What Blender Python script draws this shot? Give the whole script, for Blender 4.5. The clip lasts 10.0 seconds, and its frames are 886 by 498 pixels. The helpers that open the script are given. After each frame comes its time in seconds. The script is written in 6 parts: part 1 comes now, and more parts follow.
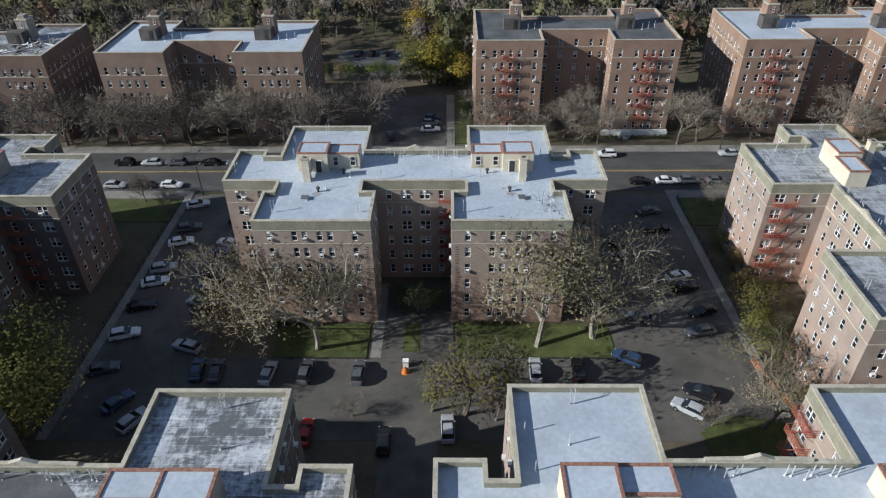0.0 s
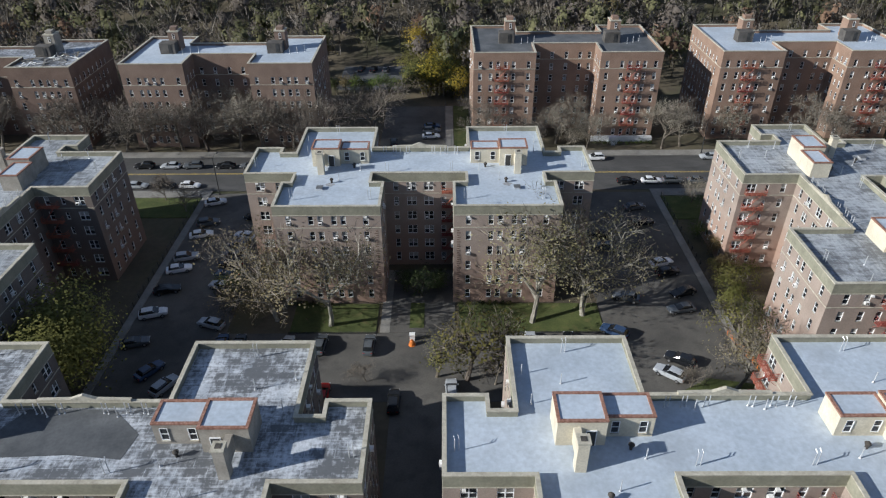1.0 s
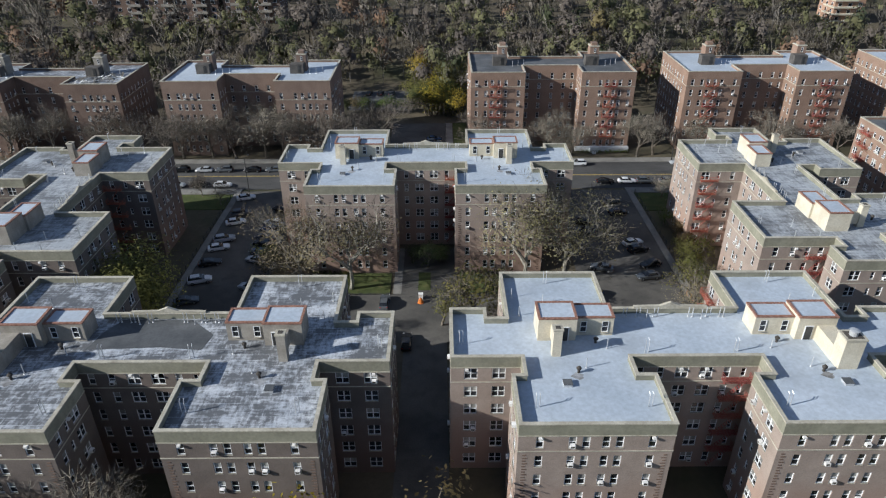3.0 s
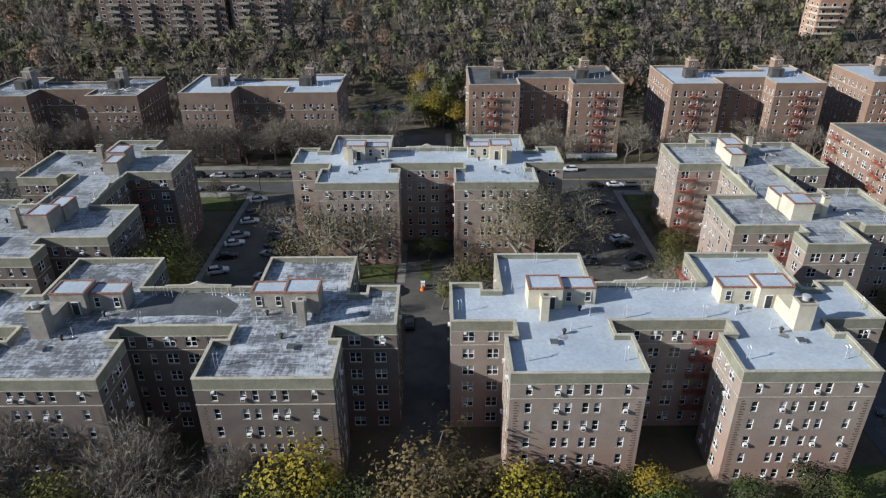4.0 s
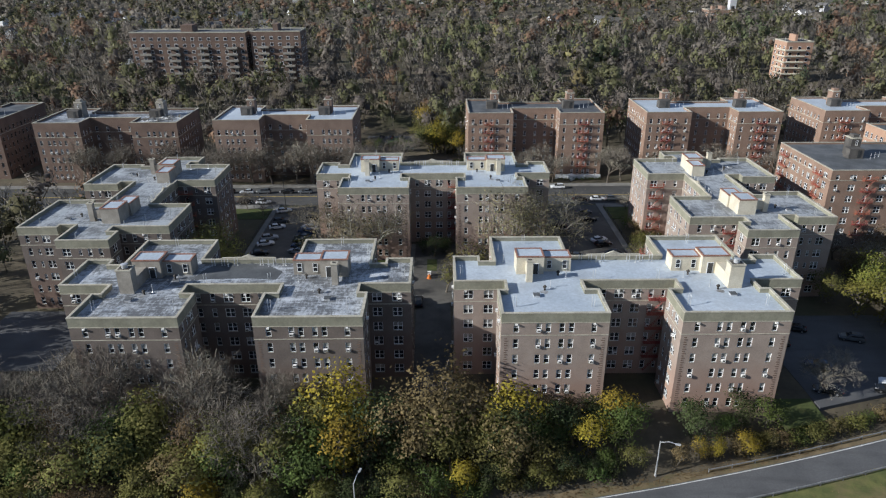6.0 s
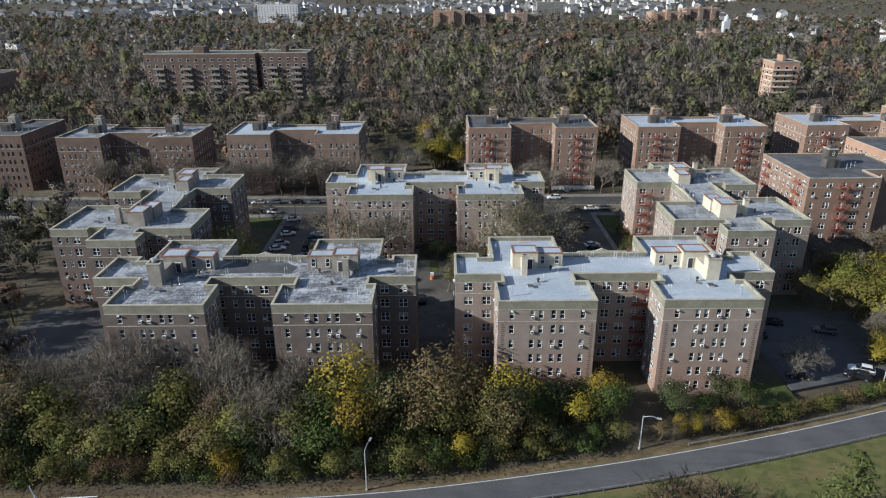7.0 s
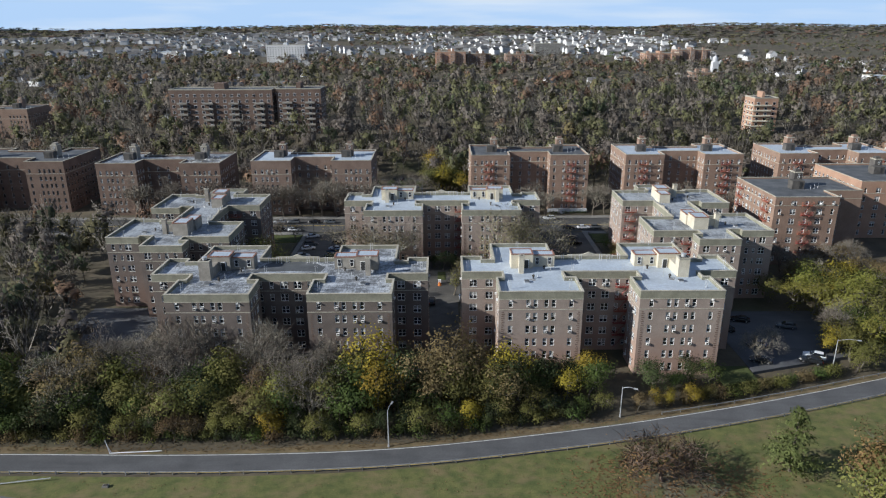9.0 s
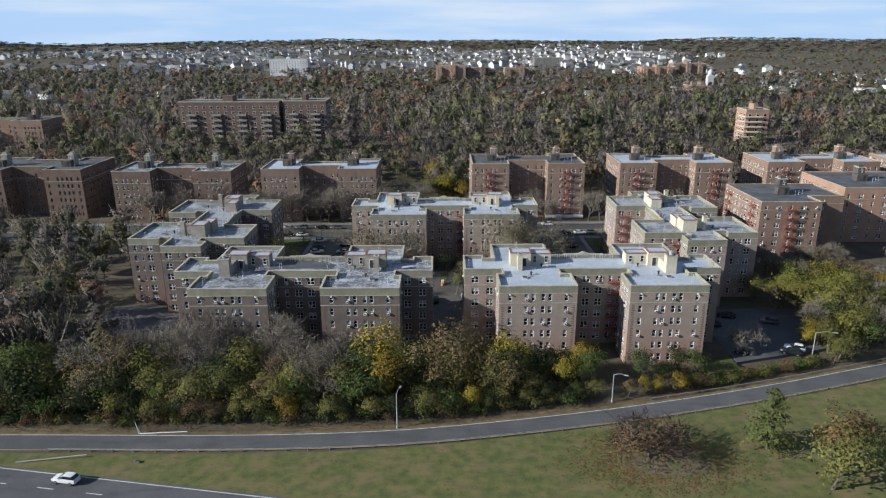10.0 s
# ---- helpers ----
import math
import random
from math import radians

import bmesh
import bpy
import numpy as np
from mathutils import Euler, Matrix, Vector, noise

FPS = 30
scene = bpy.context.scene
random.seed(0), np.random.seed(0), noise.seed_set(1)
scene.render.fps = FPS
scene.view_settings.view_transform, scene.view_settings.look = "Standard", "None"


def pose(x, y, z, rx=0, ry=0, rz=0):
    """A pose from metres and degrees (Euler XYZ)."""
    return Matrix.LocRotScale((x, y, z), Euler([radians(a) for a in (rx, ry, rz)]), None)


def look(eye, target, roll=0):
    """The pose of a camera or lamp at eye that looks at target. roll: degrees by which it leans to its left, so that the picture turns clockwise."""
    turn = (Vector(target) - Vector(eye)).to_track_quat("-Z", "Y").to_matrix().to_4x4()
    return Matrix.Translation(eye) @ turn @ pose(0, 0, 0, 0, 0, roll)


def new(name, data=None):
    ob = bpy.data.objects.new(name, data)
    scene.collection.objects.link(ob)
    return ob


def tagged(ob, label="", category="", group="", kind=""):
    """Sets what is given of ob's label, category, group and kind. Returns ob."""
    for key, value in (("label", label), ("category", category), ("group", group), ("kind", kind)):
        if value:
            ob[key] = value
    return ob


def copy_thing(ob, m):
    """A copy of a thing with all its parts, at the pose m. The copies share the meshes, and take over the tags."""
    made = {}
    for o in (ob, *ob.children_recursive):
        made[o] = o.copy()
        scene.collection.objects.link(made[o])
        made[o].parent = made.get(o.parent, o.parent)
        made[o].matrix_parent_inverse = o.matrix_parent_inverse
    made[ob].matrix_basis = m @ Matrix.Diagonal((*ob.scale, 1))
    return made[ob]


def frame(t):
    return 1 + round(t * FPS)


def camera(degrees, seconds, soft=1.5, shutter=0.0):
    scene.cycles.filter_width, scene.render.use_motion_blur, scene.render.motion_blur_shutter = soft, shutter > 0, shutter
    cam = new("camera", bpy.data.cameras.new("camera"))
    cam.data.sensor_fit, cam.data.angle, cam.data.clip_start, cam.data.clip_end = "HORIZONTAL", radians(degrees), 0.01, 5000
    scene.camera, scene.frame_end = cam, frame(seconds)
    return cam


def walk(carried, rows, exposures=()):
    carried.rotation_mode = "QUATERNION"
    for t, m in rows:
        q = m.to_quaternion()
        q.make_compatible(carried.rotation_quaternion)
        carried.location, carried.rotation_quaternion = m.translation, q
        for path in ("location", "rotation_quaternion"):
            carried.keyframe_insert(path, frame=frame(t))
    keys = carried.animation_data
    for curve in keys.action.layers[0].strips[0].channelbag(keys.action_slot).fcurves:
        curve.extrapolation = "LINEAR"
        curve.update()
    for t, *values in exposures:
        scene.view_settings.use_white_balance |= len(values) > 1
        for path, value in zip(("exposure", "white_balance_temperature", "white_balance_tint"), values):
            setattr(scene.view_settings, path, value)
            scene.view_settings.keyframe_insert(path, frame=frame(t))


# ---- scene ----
cam = camera(66.7, 10.0, soft=1.2)
METRES, EYE, TILT, LEAN, TURN = 120.0, 72.0, 0.0, 0.0, 1.0
PATH = [
    (0, (0.157, -0.119, 71.183), (0.135, 1.513, 70.026), -0.5),
    (0.5, (-0.358, -6.084, 71.327), (-0.374, -4.429, 70.203), -0.6),
    (1, (-1.033, -12.021, 71.261), (-1.04, -10.347, 70.168), -0.4),
    (1.5, (-1.256, -18.264, 71.339), (-1.261, -16.571, 70.274), -0.5),
    (2, (-1.734, -24.255, 71.369), (-1.734, -22.546, 70.33), -0.3),
    (2.5, (-2.204, -30.172, 71.24), (-2.2, -28.446, 70.229), -0.2),
    (4, (-2.833, -48.824, 70.868), (-2.824, -47.05, 69.945), -0.2),
    (4.5, (-2.871, -55.319, 70.716), (-2.863, -53.528, 69.826), -0.3),
    (5, (-3.108, -61.736, 70.66), (-3.099, -59.931, 69.799), -0.3),
    (5.5, (-3.287, -68.172, 70.605), (-3.278, -66.353, 69.773), -0.3),
    (5.7, (-3.688, -71.144, 70.591), (-3.677, -69.319, 69.773), -0.2),
    (7, (-4.126, -87.033, 70.326), (-4.119, -85.175, 69.588), -0.3),
    (7.5, (-4.542, -92.801, 70.319), (-4.534, -90.931, 69.611), -0.3),
    (8, (-5.072, -98.486, 70.474), (-5.064, -96.606, 69.791), -0.3),
    (8.5, (-5.592, -103.825, 70.544), (-5.584, -101.937, 69.884), -0.2),
    (9, (-6.148, -109.246, 70.676), (-6.14, -107.349, 70.041), -0.2),
    (9.5, (-6.692, -114.599, 70.707), (-6.684, -112.695, 70.095), -0.2),
    (10, (-7.128, -120.165, 70.761), (-7.119, -118.256, 70.163), -0.2),
]
walk(cam, [(t, look(eye, target, roll)) for t, eye, target, roll in PATH])

# ---- light ----
SUN_AZ, SUN_EL = radians(17), radians(25)
world = bpy.data.worlds.new("sky")
scene.world = world
world.use_nodes = True
wn = world.node_tree.nodes
sky = wn.new("ShaderNodeTexSky")
sky.sky_type, sky.sun_disc, sky.sun_elevation = "NISHITA", False, SUN_EL
sky.sun_rotation = radians(253)
sky.air_density, sky.dust_density, sky.ozone_density = 1.0, 0.4, 1.5
wn["Background"].inputs["Strength"].default_value = 0.044
scene.view_settings.exposure = 0.29
tint = wn.new("ShaderNodeMix")
tint.data_type, tint.blend_type = "RGBA", "MULTIPLY"
tint.inputs["Factor"].default_value, tint.inputs["B"].default_value = 1.0, (0.78, 0.98, 1.3, 1)
veil = wn.new("ShaderNodeMix")
veil.data_type = "RGBA"
veil.inputs["Factor"].default_value, veil.inputs["B"].default_value = 0.3, (6.0, 7.8, 11.0, 1)
world.node_tree.links.new(sky.outputs["Color"], tint.inputs["A"])
world.node_tree.links.new(tint.outputs["Result"], veil.inputs["A"])
world.node_tree.links.new(veil.outputs["Result"], wn["Background"].inputs["Color"])
sun = new("sun", bpy.data.lights.new("sun", "SUN"))
sun.data.energy, sun.data.angle, sun.data.color = 5.0, radians(0.6), (0.96, 0.965, 0.945)
to_sun = Vector((-math.cos(SUN_AZ) * math.cos(SUN_EL), -math.sin(SUN_AZ) * math.cos(SUN_EL), math.sin(SUN_EL)))
sun.matrix_world = look(to_sun * 300, (0, 0, 0))


# ---- materials ----
def mat(name, a, b, scale=1.0, rough=0.85, metal=0.0, fine=None, bump=0.0, stretch=(1, 1, 1), island=0.0, per_object=0.0, spec=0.3, contrast=(0.35, 0.65), extra=None):
    """Two colours mixed by a coarse noise, with a finer grain on top and an optional relief."""
    m = bpy.data.materials.new(name)
    m.use_nodes = True
    n, l = m.node_tree.nodes, m.node_tree.links
    p = n["Principled BSDF"]
    p.inputs["Roughness"].default_value, p.inputs["Metallic"].default_value = rough, metal
    p.inputs["Specular IOR Level"].default_value = spec
    geo = n.new("ShaderNodeNewGeometry")
    mp = n.new("ShaderNodeMapping")
    mp.inputs["Scale"].default_value = stretch
    l.new(geo.outputs["Position"], mp.inputs["Vector"])
    big = n.new("ShaderNodeTexNoise")
    big.inputs["Scale"].default_value, big.inputs["Detail"].default_value = scale, 6
    l.new(mp.outputs["Vector"], big.inputs["Vector"])
    ramp = n.new("ShaderNodeValToRGB")
    ramp.color_ramp.elements[0].position, ramp.color_ramp.elements[1].position = contrast
    ramp.color_ramp.elements[0].color, ramp.color_ramp.elements[1].color = (*a, 1), (*b, 1)
    l.new(big.outputs["Fac"], ramp.inputs["Fac"])
    out = ramp.outputs["Color"]
    small = n.new("ShaderNodeTexNoise")
    small.inputs["Scale"].default_value, small.inputs["Detail"].default_value = fine or scale * 9, 4
    l.new(mp.outputs["Vector"], small.inputs["Vector"])
    hsv = n.new("ShaderNodeHueSaturation")
    l.new(out, hsv.inputs["Color"])
    rng = n.new("ShaderNodeMapRange")
    rng.inputs["To Min"].default_value, rng.inputs["To Max"].default_value = 0.72, 1.28
    l.new(small.outputs["Fac"], rng.inputs["Value"])
    val = rng.outputs["Result"]
    for amount, source in ((island, "isl"), (per_object, "obj")):
        if amount:
            src = geo.outputs["Random Per Island"] if source == "isl" else n.new("ShaderNodeObjectInfo").outputs["Random"]
            r2 = n.new("ShaderNodeMapRange")
            r2.inputs["To Min"].default_value, r2.inputs["To Max"].default_value = 1 - amount, 1 + amount
            l.new(src, r2.inputs["Value"])
            mul = n.new("ShaderNodeMath")
            mul.operation = "MULTIPLY"
            l.new(val, mul.inputs[0])
            l.new(r2.outputs["Result"], mul.inputs[1])
            val = mul.outputs["Value"]
            if source == "obj":
                r3 = n.new("ShaderNodeMapRange")
                r3.inputs["To Min"].default_value, r3.inputs["To Max"].default_value = 0.5 - amount * 0.07, 0.5 + amount * 0.07
                l.new(src, r3.inputs["Value"])
                l.new(r3.outputs["Result"], hsv.inputs["Hue"])
    l.new(val, hsv.inputs["Value"])
    out = hsv.outputs["Color"]
    if extra:
        out = extra(n, l, geo, out)
    l.new(out, p.inputs["Base Color"])
    if bump:
        bn = n.new("ShaderNodeBump")
        bn.inputs["Strength"].default_value, bn.inputs["Distance"].default_value = bump, 0.05
        l.new(small.outputs["Fac"], bn.inputs["Height"])
        l.new(bn.outputs["Normal"], p.inputs["Normal"])
    return m


def mix_in(n, l, base, colour, fac):
    mx = n.new("ShaderNodeMix")
    mx.data_type = "RGBA"
    l.new(base, mx.inputs["A"])
    mx.inputs["B"].default_value = (*colour, 1)
    l.new(fac, mx.inputs["Factor"])
    return mx.outputs["Result"]


def courses(mortar, lower=None):
    """Brick courses as faint joints; a redder brick in the lower storeys, with an uneven edge."""
    def make(n, l, geo, out):
        sep = n.new("ShaderNodeSeparateXYZ")
        l.new(geo.outputs["Position"], sep.inputs["Vector"])
        if lower:
            nz = n.new("ShaderNodeTexNoise")
            nz.inputs["Scale"].default_value = 0.35
            l.new(geo.outputs["Position"], nz.inputs["Vector"])
            ad = n.new("ShaderNodeMath")
            ad.operation = "MULTIPLY_ADD"
            l.new(nz.outputs["Fac"], ad.inputs[0])
            ad.inputs[1].default_value = 4.0
            l.new(sep.outputs["Z"], ad.inputs[2])
            mr = n.new("ShaderNodeMapRange")
            mr.inputs["From Min"].default_value, mr.inputs["From Max"].default_value = 13.0, 6.0
            mr.inputs["To Max"].default_value = 0.8
            l.new(ad.outputs["Value"], mr.inputs["Value"])
            out = mix_in(n, l, out, lower, mr.outputs["Result"])
        wv = n.new("ShaderNodeTexWave")
        wv.wave_type, wv.bands_direction = "BANDS", "Z"
        wv.inputs["Scale"].default_value, wv.inputs["Distortion"].default_value = 4.6, 0.4
        l.new(geo.outputs["Position"], wv.inputs["Vector"])
        mr2 = n.new("ShaderNodeMapRange")
        mr2.inputs["From Min"].default_value, mr2.inputs["From Max"].default_value = 0.8, 1.0
        mr2.inputs["To Max"].default_value = 0.25
        l.new(wv.outputs["Fac"], mr2.inputs["Value"])
        return mix_in(n, l, out, mortar, mr2.outputs["Result"])
    return make


def patches(colour, scale, lo, hi, amount, stretch=(1, 1, 1), kind="noise"):
    """Stains or worn patches of another colour."""
    def make(n, l, geo, out):
        mp = n.new("ShaderNodeMapping")
        mp.inputs["Scale"].default_value = stretch
        l.new(geo.outputs["Position"], mp.inputs["Vector"])
        if kind == "bricks":
            tx = n.new("ShaderNodeTexBrick")
            tx.inputs["Scale"].default_value = scale
            tx.inputs["Color1"].default_value, tx.inputs["Color2"].default_value = (0, 0, 0, 1), (1, 1, 1, 1)
            tx.inputs["Mortar"].default_value, tx.inputs["Mortar Size"].default_value = (0, 0, 0, 1), 0.01
            tx.inputs["Brick Width"].default_value, tx.inputs["Row Height"].default_value = 1.6, 0.5
            l.new(mp.outputs["Vector"], tx.inputs["Vector"])
            nz = n.new("ShaderNodeTexNoise")
            nz.inputs["Scale"].default_value, nz.inputs["Detail"].default_value = scale * 2.2, 8
            l.new(mp.outputs["Vector"], nz.inputs["Vector"])
            mm = n.new("ShaderNodeMath")
            mm.operation = "MULTIPLY_ADD"
            l.new(tx.outputs["Color"], mm.inputs[0])
            mm.inputs[1].default_value = 0.22
            l.new(nz.outputs["Fac"], mm.inputs[2])
            val = mm.outputs["Value"]
        else:
            tx = n.new("ShaderNodeTexNoise")
            tx.inputs["Scale"].default_value, tx.inputs["Detail"].default_value = scale, 9
            tx.inputs["Roughness"].default_value = 0.62
            l.new(mp.outputs["Vector"], tx.inputs["Vector"])
            val = tx.outputs["Fac"]
        mr = n.new("ShaderNodeMapRange")
        mr.inputs["From Min"].default_value, mr.inputs["From Max"].default_value = lo, hi
        mr.inputs["To Max"].default_value = amount
        l.new(val, mr.inputs["Value"])
        return mix_in(n, l, out, colour, mr.outputs["Result"])
    return make


def worn_off(colour, grain, lo, hi, amount):
    """Coating that has flaked off in small streaky scabs, thicker in some areas than in others, along the sheets' laps."""
    def make(n, l, geo, out):
        def layer(scale, stretch, detail):
            mp, tx = n.new("ShaderNodeMapping"), n.new("ShaderNodeTexNoise")
            mp.inputs["Scale"].default_value = stretch
            tx.inputs["Scale"].default_value, tx.inputs["Detail"].default_value, tx.inputs["Roughness"].default_value = scale, detail, 0.65
            l.new(geo.outputs["Position"], mp.inputs["Vector"])
            l.new(mp.outputs["Vector"], tx.inputs["Vector"])
            return tx.outputs["Fac"]

        def blend(a, b, k):
            mm, mk = n.new("ShaderNodeMath"), n.new("ShaderNodeMath")
            mk.operation, mm.operation = "MULTIPLY", "MULTIPLY_ADD"
            l.new(a, mk.inputs[0])
            mk.inputs[1].default_value = 1 - k
            l.new(b, mm.inputs[0])
            mm.inputs[1].default_value = k
            l.new(mk.outputs["Value"], mm.inputs[2])
            return mm.outputs["Value"]
        fine = blend(layer(1.0, (*grain, 1), 10), layer(1.0, (grain[1], grain[0], 1), 10), 0.5)
        val = blend(fine, layer(0.2, (1, 1, 1), 4), 0.42)
        tx = n.new("ShaderNodeTexBrick")
        tx.inputs["Scale"].default_value = 0.5
        tx.inputs["Color1"].default_value, tx.inputs["Color2"].default_value = (0.3, 0.3, 0.3, 1), (0.7, 0.7, 0.7, 1)
        tx.inputs["Mortar"].default_value, tx.inputs["Mortar Size"].default_value = (0.12, 0.12, 0.12, 1), 0.022
        tx.inputs["Brick Width"].default_value, tx.inputs["Row Height"].default_value = 1.5, 0.55
        l.new(geo.outputs["Position"], tx.inputs["Vector"])
        val = blend(val, tx.outputs["Color"], 0.1)
        mr = n.new("ShaderNodeMapRange")
        mr.inputs["From Min"].default_value, mr.inputs["From Max"].default_value, mr.inputs["To Max"].default_value = lo, hi, amount
        l.new(val, mr.inputs["Value"])
        return mix_in(n, l, out, colour, mr.outputs["Result"])
    return make


BRICK = mat("tan_brown_brick", (0.278, 0.222, 0.188), (0.35, 0.282, 0.24), 0.35, fine=7, extra=courses((0.36, 0.315, 0.28), (0.345, 0.22, 0.168)))
# Darker copy of the house brick, with the west side's shade in its colour.
BRICK_SHADED = mat("shade_darkened_brick", (0.132, 0.108, 0.094), (0.175, 0.143, 0.125), 0.35, fine=7, extra=courses((0.24, 0.215, 0.195), (0.2, 0.13, 0.1)))
BRICK_F = mat("orange_brown_brick", (0.23, 0.15, 0.11), (0.29, 0.195, 0.145), 0.3, fine=6, extra=courses((0.38, 0.31, 0.26)))
BRICK_D = mat("dark_red_brick", (0.135, 0.09, 0.07), (0.185, 0.125, 0.096), 0.3, fine=6, extra=courses((0.3, 0.25, 0.22)))
BRICK_M = mat("brown_brick", (0.178, 0.122, 0.096), (0.23, 0.163, 0.127), 0.3, fine=6, extra=courses((0.33, 0.27, 0.23)))
DARKBRICK = mat("sooty_brick", (0.07, 0.065, 0.06), (0.12, 0.11, 0.1), 0.5, fine=6)
BRICK_P = mat("pink_orange_brick", (0.35, 0.21, 0.145), (0.42, 0.26, 0.18), 0.3, fine=6, extra=courses((0.45, 0.38, 0.32)))
BAND = mat("olive_grey_render", (0.225, 0.218, 0.165), (0.29, 0.28, 0.215), 0.4, fine=3, extra=patches((0.16, 0.15, 0.12), 0.5, 0.5, 0.8, 0.6, (1, 1, 0.2)))
COPING = mat("tan_concrete_coping", (0.4, 0.365, 0.29), (0.5, 0.465, 0.38), 0.5, fine=4, extra=patches((0.2, 0.18, 0.14), 0.9, 0.5, 0.75, 0.6))
SILVER = mat("silver_roof_coating", (0.395, 0.45, 0.51), (0.475, 0.53, 0.59), 0.13, rough=0.55, fine=2.0, spec=0.4, extra=patches((0.32, 0.345, 0.375), 0.16, 0.5, 0.75, 0.6))
WORN = mat("worn_silver_roof_coating", (0.4, 0.43, 0.47), (0.56, 0.585, 0.62), 0.5, rough=0.5, fine=4.0, spec=0.4, extra=worn_off((0.085, 0.088, 0.092), (0.8, 2.4), 0.43, 0.525, 0.9))
WORN_2 = mat("streaked_silver_roof_coating", (0.36, 0.385, 0.41), (0.48, 0.505, 0.53), 0.4, rough=0.6, fine=4.0, spec=0.35, extra=worn_off((0.1, 0.104, 0.11), (0.5, 1.9), 0.44, 0.55, 0.85))
STAIN = mat("sooty_roof_stain", (0.16, 0.155, 0.15), (0.36, 0.37, 0.385), 0.9, rough=0.6, fine=5)
TARRED = mat("dark_tar_roof", (0.075, 0.08, 0.085), (0.13, 0.135, 0.14), 0.25, rough=0.7, fine=3, extra=patches((0.3, 0.31, 0.32), 0.2, 0.55, 0.8, 0.4))
STUCCO = mat("cream_stucco", (0.52, 0.465, 0.36), (0.61, 0.56, 0.45), 0.5, fine=5, extra=patches((0.36, 0.32, 0.25), 0.7, 0.55, 0.8, 0.5, (1, 1, 0.3)))
STUCCO_G = mat("grey_stucco", (0.26, 0.235, 0.2), (0.36, 0.33, 0.285), 0.5, fine=5, extra=patches((0.16, 0.14, 0.12), 0.7, 0.5, 0.8, 0.5, (1, 1, 0.3)))
TERRA = mat("terracotta_coping", (0.2, 0.095, 0.065), (0.36, 0.2, 0.15), 3.5, fine=12)
FRAME = mat("white_window_paint", (0.72, 0.73, 0.74), (0.82, 0.82, 0.82), 0.6, rough=0.5)
ACWHITE = mat("white_enamel", (0.7, 0.69, 0.66), (0.82, 0.81, 0.79), 0.8, rough=0.45, per_object=0.12)
GLASS = mat("dark_window_glass", (0.012, 0.014, 0.018), (0.05, 0.052, 0.055), 0.23, rough=0.08, spec=0.6, per_object=0.3)
# Pale upper panes: blinds, with the sky's reflection put into the colour too.
PALE_PANE = mat("pale_blind_and_sky_pane", (0.2, 0.2, 0.19), (0.4, 0.39, 0.36), 0.35, rough=0.2, spec=0.5, per_object=0.3)
ASPHALT = mat("asphalt", (0.075, 0.071, 0.065), (0.125, 0.117, 0.105), 0.12, rough=0.9, fine=4, extra=patches((0.048, 0.046, 0.044), 0.35, 0.5, 0.7, 0.6))
ROADGREY = mat("worn_grey_asphalt", (0.085, 0.086, 0.09), (0.115, 0.116, 0.12), 0.15, rough=0.9, fine=4, extra=patches((0.06, 0.06, 0.062), 0.5, 0.5, 0.7, 0.5, (0.15, 1, 1)))
STREET = mat("street_asphalt", (0.06, 0.059, 0.058), (0.09, 0.088, 0.085), 0.12, rough=0.9, fine=3, extra=patches((0.042, 0.041, 0.04), 0.3, 0.48, 0.66, 0.7, (0.3, 1, 1)))
PAVING = mat("concrete_paving", (0.19, 0.18, 0.163), (0.26, 0.25, 0.228), 0.3, fine=3, extra=patches((0.16, 0.15, 0.13), 0.4, 0.5, 0.7, 0.6))
WHITE_LINE = mat("white_road_paint", (0.5, 0.5, 0.48), (0.66, 0.66, 0.64), 0.8, fine=5)
YELLOW_LINE = mat("yellow_road_paint", (0.42, 0.3, 0.08), (0.52, 0.38, 0.12), 0.8, fine=5)
LAWN = mat("green_lawn", (0.054, 0.07, 0.022), (0.086, 0.102, 0.033), 0.35, rough=0.95, fine=3, bump=0.6, extra=patches((0.17, 0.13, 0.06), 0.5, 0.55, 0.75, 0.6))
GRASS = mat("lawn_grass", (0.082, 0.098, 0.033), (0.142, 0.142, 0.05), 0.5, rough=0.95, fine=3.5, bump=0.8, extra=patches((0.2, 0.148, 0.08), 0.3, 0.48, 0.7, 0.8, (0.6, 1, 1)))
GROUND = mat("leaf_littered_ground", (0.078, 0.066, 0.046), (0.128, 0.104, 0.07), 0.09, rough=0.95, fine=1.1, bump=0.6, extra=patches((0.06, 0.068, 0.028), 0.03, 0.5, 0.7, 0.8))
VERGE = mat("dry_leafy_verge", (0.13, 0.1, 0.06), (0.2, 0.15, 0.085), 0.4, rough=0.95, fine=4, bump=0.5, extra=patches((0.085, 0.085, 0.035), 0.3, 0.5, 0.7, 0.7))
BARK = mat("grey_brown_bark", (0.11, 0.09, 0.07), (0.19, 0.165, 0.135), 1.2, fine=9, per_object=0.2)
PALE_BARK = mat("pale_plane_bark", (0.2, 0.185, 0.15), (0.36, 0.335, 0.28), 1.0, fine=7, per_object=0.15)
TWIG_D = mat("dark_brown_twigs", (0.1, 0.07, 0.054), (0.15, 0.105, 0.08), 0.4, fine=3, island=0.3)
TWIG_F = mat("far_grey_twigs", (0.17, 0.152, 0.132), (0.245, 0.22, 0.19), 0.2, fine=2, island=0.25)
TWIG = mat("grey_twigs", (0.16, 0.138, 0.11), (0.24, 0.21, 0.17), 0.4, fine=3, island=0.3, per_object=0.2)


